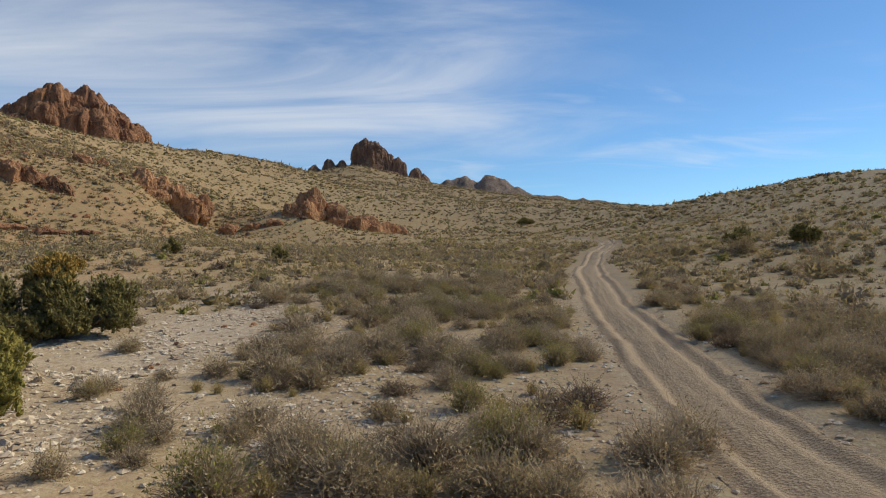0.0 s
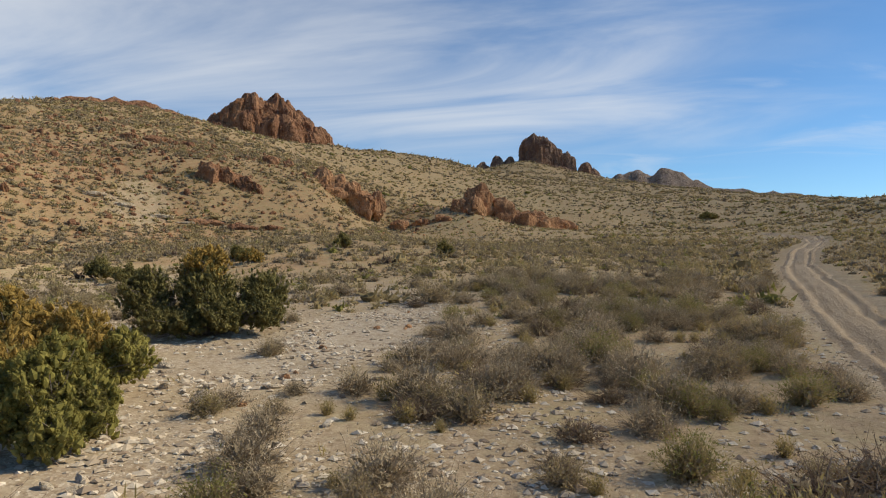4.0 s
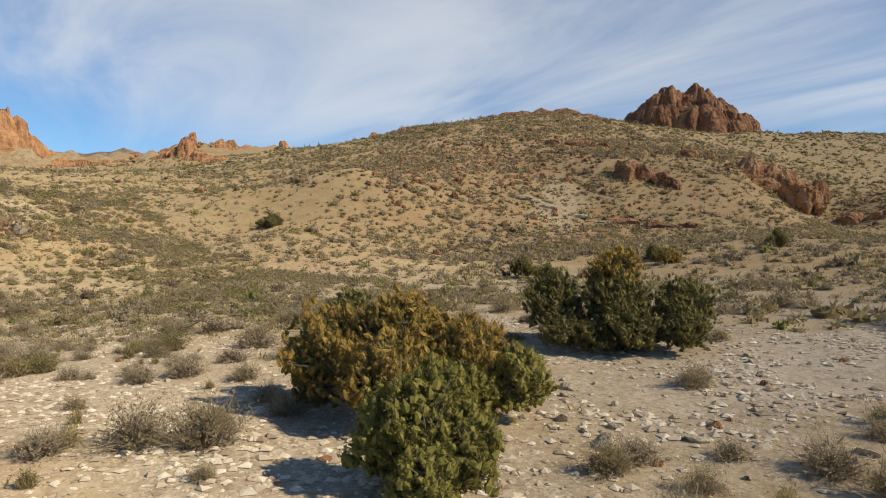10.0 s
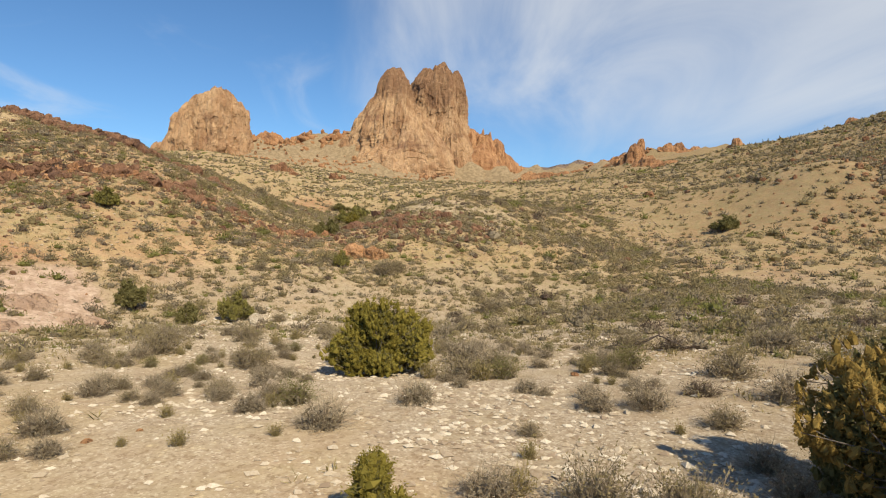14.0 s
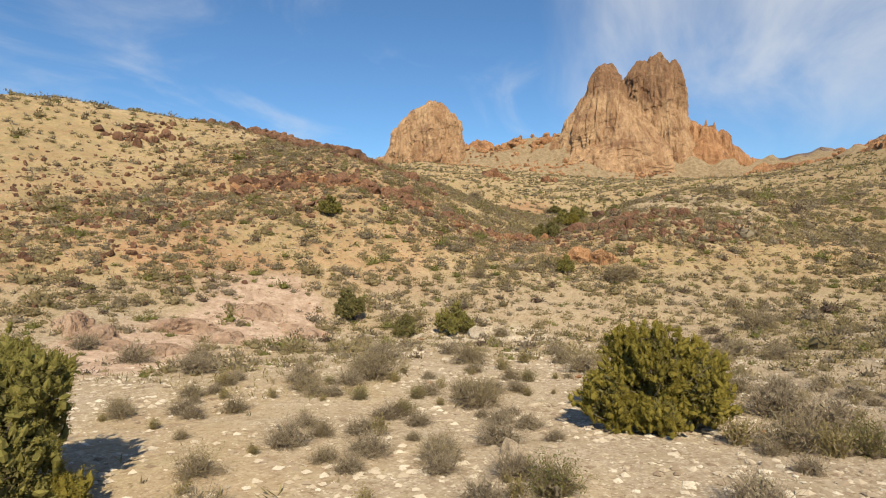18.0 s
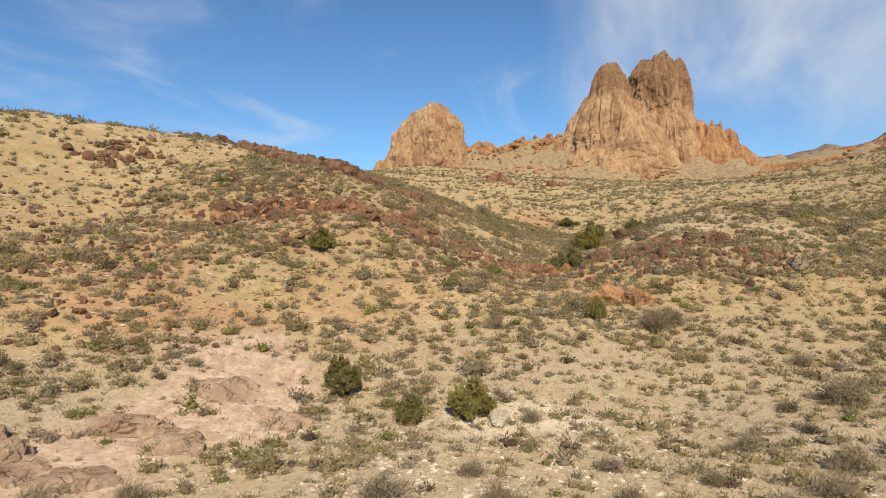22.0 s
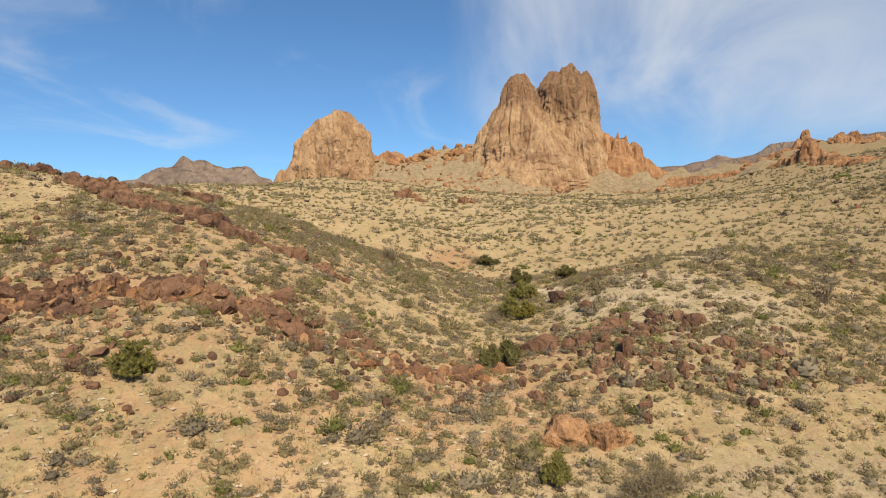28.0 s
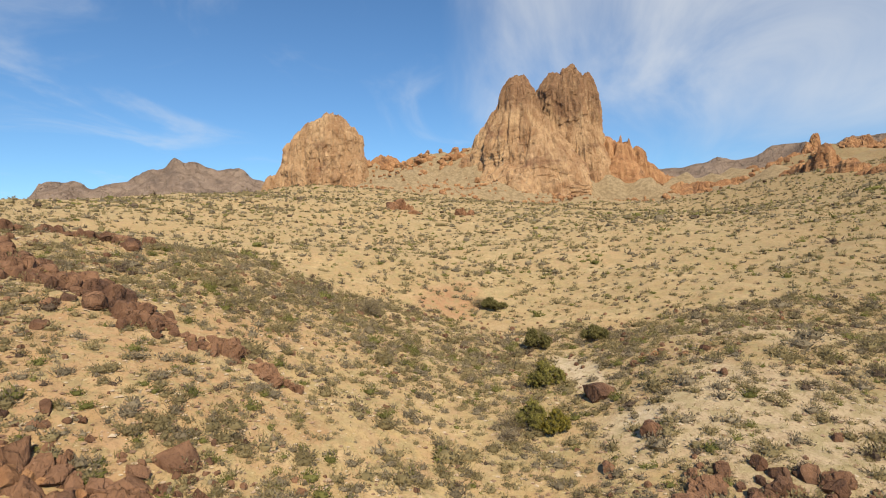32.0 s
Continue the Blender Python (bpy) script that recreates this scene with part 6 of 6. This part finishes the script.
for k, (mat, name, lab) in enumerate(SORTS[:2]):
    x, y = scatter(376 + k, 5200, (-165, -45, 55, 180), hill_weight)
    bushes_mesh(name, x, y, 0.85, 24, mat, 378 + k, "larger " + lab + " on the north hill", 0.75, 0.12, 6, 0.6)
x, y = scatter(374, 36000, (-200, 60, 40, 230), band_weight(95, 230))
tufts_mesh("dry_grass", x, y, 0.50, 4, M_STRAW, 375, 0.8, 0.16, "dry straw-coloured grass on the north hill", "grass")


def belt_weight(x, y):
    """A thick belt of tall brush along the far side of the valley floor."""
    z = height(x, y, False)
    return np.clip(1 - np.abs(z - 4.2) / 2.6, 0, 1) * smooth(25, 45, np.hypot(x + 10, y)) * (y > 8) * (road_distance(x, y) > 2.5) * np.clip(0.7 + 0.6 * fbm(x / 6, y / 6, octaves=2, seed=66), 0, 1)


for k, mat in enumerate((M_SAGE, M_GREY)):
    x, y = scatter(360 + k, 4800, (-80, 40, 5, 135), belt_weight)
    bushes_mesh("tall_brush", x, y, 0.80, 50, mat, 364 + k, ("brownish-green", "grey")[k] + " tall brush along the valley's edge", 0.95, 0.08)


def gravel_weight(x, y):
    g = np.maximum(wash_line(x, y), 0.35 * (np.hypot(x + 6, y - 14) < 22))
    g = np.maximum(g, 0.6 * (1 - smooth(1.0, 2.2, height(x, y, False))) * (1 - smooth(20, 32, np.hypot(x + 20, y - 5))))
    return g * np.clip(0.55 + 0.8 * fbm(x / 2.2, y / 2.2, octaves=3, seed=81), 0.03, 1)


def pebbles(name, seed, count, box, weight, sizes, mat, label):
    """Loose broken stones, small ones many, joined in one mesh."""
    rs = np.random.RandomState(seed)
    x, y = scatter(seed, count, box, weight)
    n = len(x)
    z = height(x, y)
    unit = np.array(((1, 0, 0), (0, 1, 0), (-1, 0, 0), (0, -1, 0), (0.3, 0.15, 0.42), (0, 0, -0.4)))
    tri = np.array(((0, 1, 4), (1, 2, 4), (2, 3, 4), (3, 0, 4), (1, 0, 5), (2, 1, 5), (3, 2, 5), (0, 3, 5)))
    s = sizes[0] + (sizes[1] - sizes[0]) * rs.uniform(0, 1, n) ** 2.4
    a = rs.uniform(0, 2 * math.pi, n)
    P = unit[None] * rs.uniform(0.6, 1.25, (n, 6, 3)) * s[:, None, None]
    c, q = np.cos(a)[:, None], np.sin(a)[:, None]
    X, Y = P[..., 0] * c - P[..., 1] * q + x[:, None], P[..., 0] * q + P[..., 1] * c + y[:, None]
    V = np.stack((X, Y, P[..., 2] + z[:, None] + 0.1 * s[:, None]), -1).reshape(-1, 3)
    F = (tri[None] + (np.arange(n) * 6)[:, None, None]).reshape(-1, 3)
    return tagged(new(name, mesh_of(name, V, F, [mat], False)), label, "gravel", kind="stuff")


def gravel_material(name, low, middle, high):
    m = Nodes(name)
    rnd = m.n("ShaderNodeNewGeometry").outputs["Random Per Island"]
    ramp = m.t.nodes.new("ShaderNodeValToRGB")
    ramp.color_ramp.elements[0].color, ramp.color_ramp.elements[1].color = (*low, 1), (*high, 1)
    mid = ramp.color_ramp.elements.new(0.4)
    mid.color = (*middle, 1)
    m.link(rnd, ramp.inputs[0])
    return m.done(m.mix(m.ramp(m.noise(m.world_coord(), 30, 4), 0.4, 0.7, 0, 0.3), ramp.outputs[0], (0.3, 0.2, 0.14)), 0.9)


M_GRAVEL = gravel_material("loose_gravel", (0.26, 0.19, 0.13), (0.50, 0.41, 0.30), (0.70, 0.62, 0.50))
M_SCREE = gravel_material("loose_hillside_stones", (0.17, 0.095, 0.065), (0.36, 0.24, 0.16), (0.60, 0.49, 0.36))
pebbles("gravel", 401, 150000, (-50, 10, -12, 46), gravel_weight, (0.025, 0.13), M_GRAVEL, "loose broken gravel strewn over the wash")
pebbles("broken_stones", 403, 4200, (-16, -1, 10, 28), gravel_weight, (0.04, 0.17), M_GRAVEL, "broken fist-sized stones strewn over the gravel")
pebbles("gravel", 402, 56000, (-112, -38, -42, 40), lambda x, y: hill_weight(x, y) * smooth(0.5, 3, height(x, y, False)), (0.04, 0.20), M_SCREE, "loose stones strewn over the hillside")
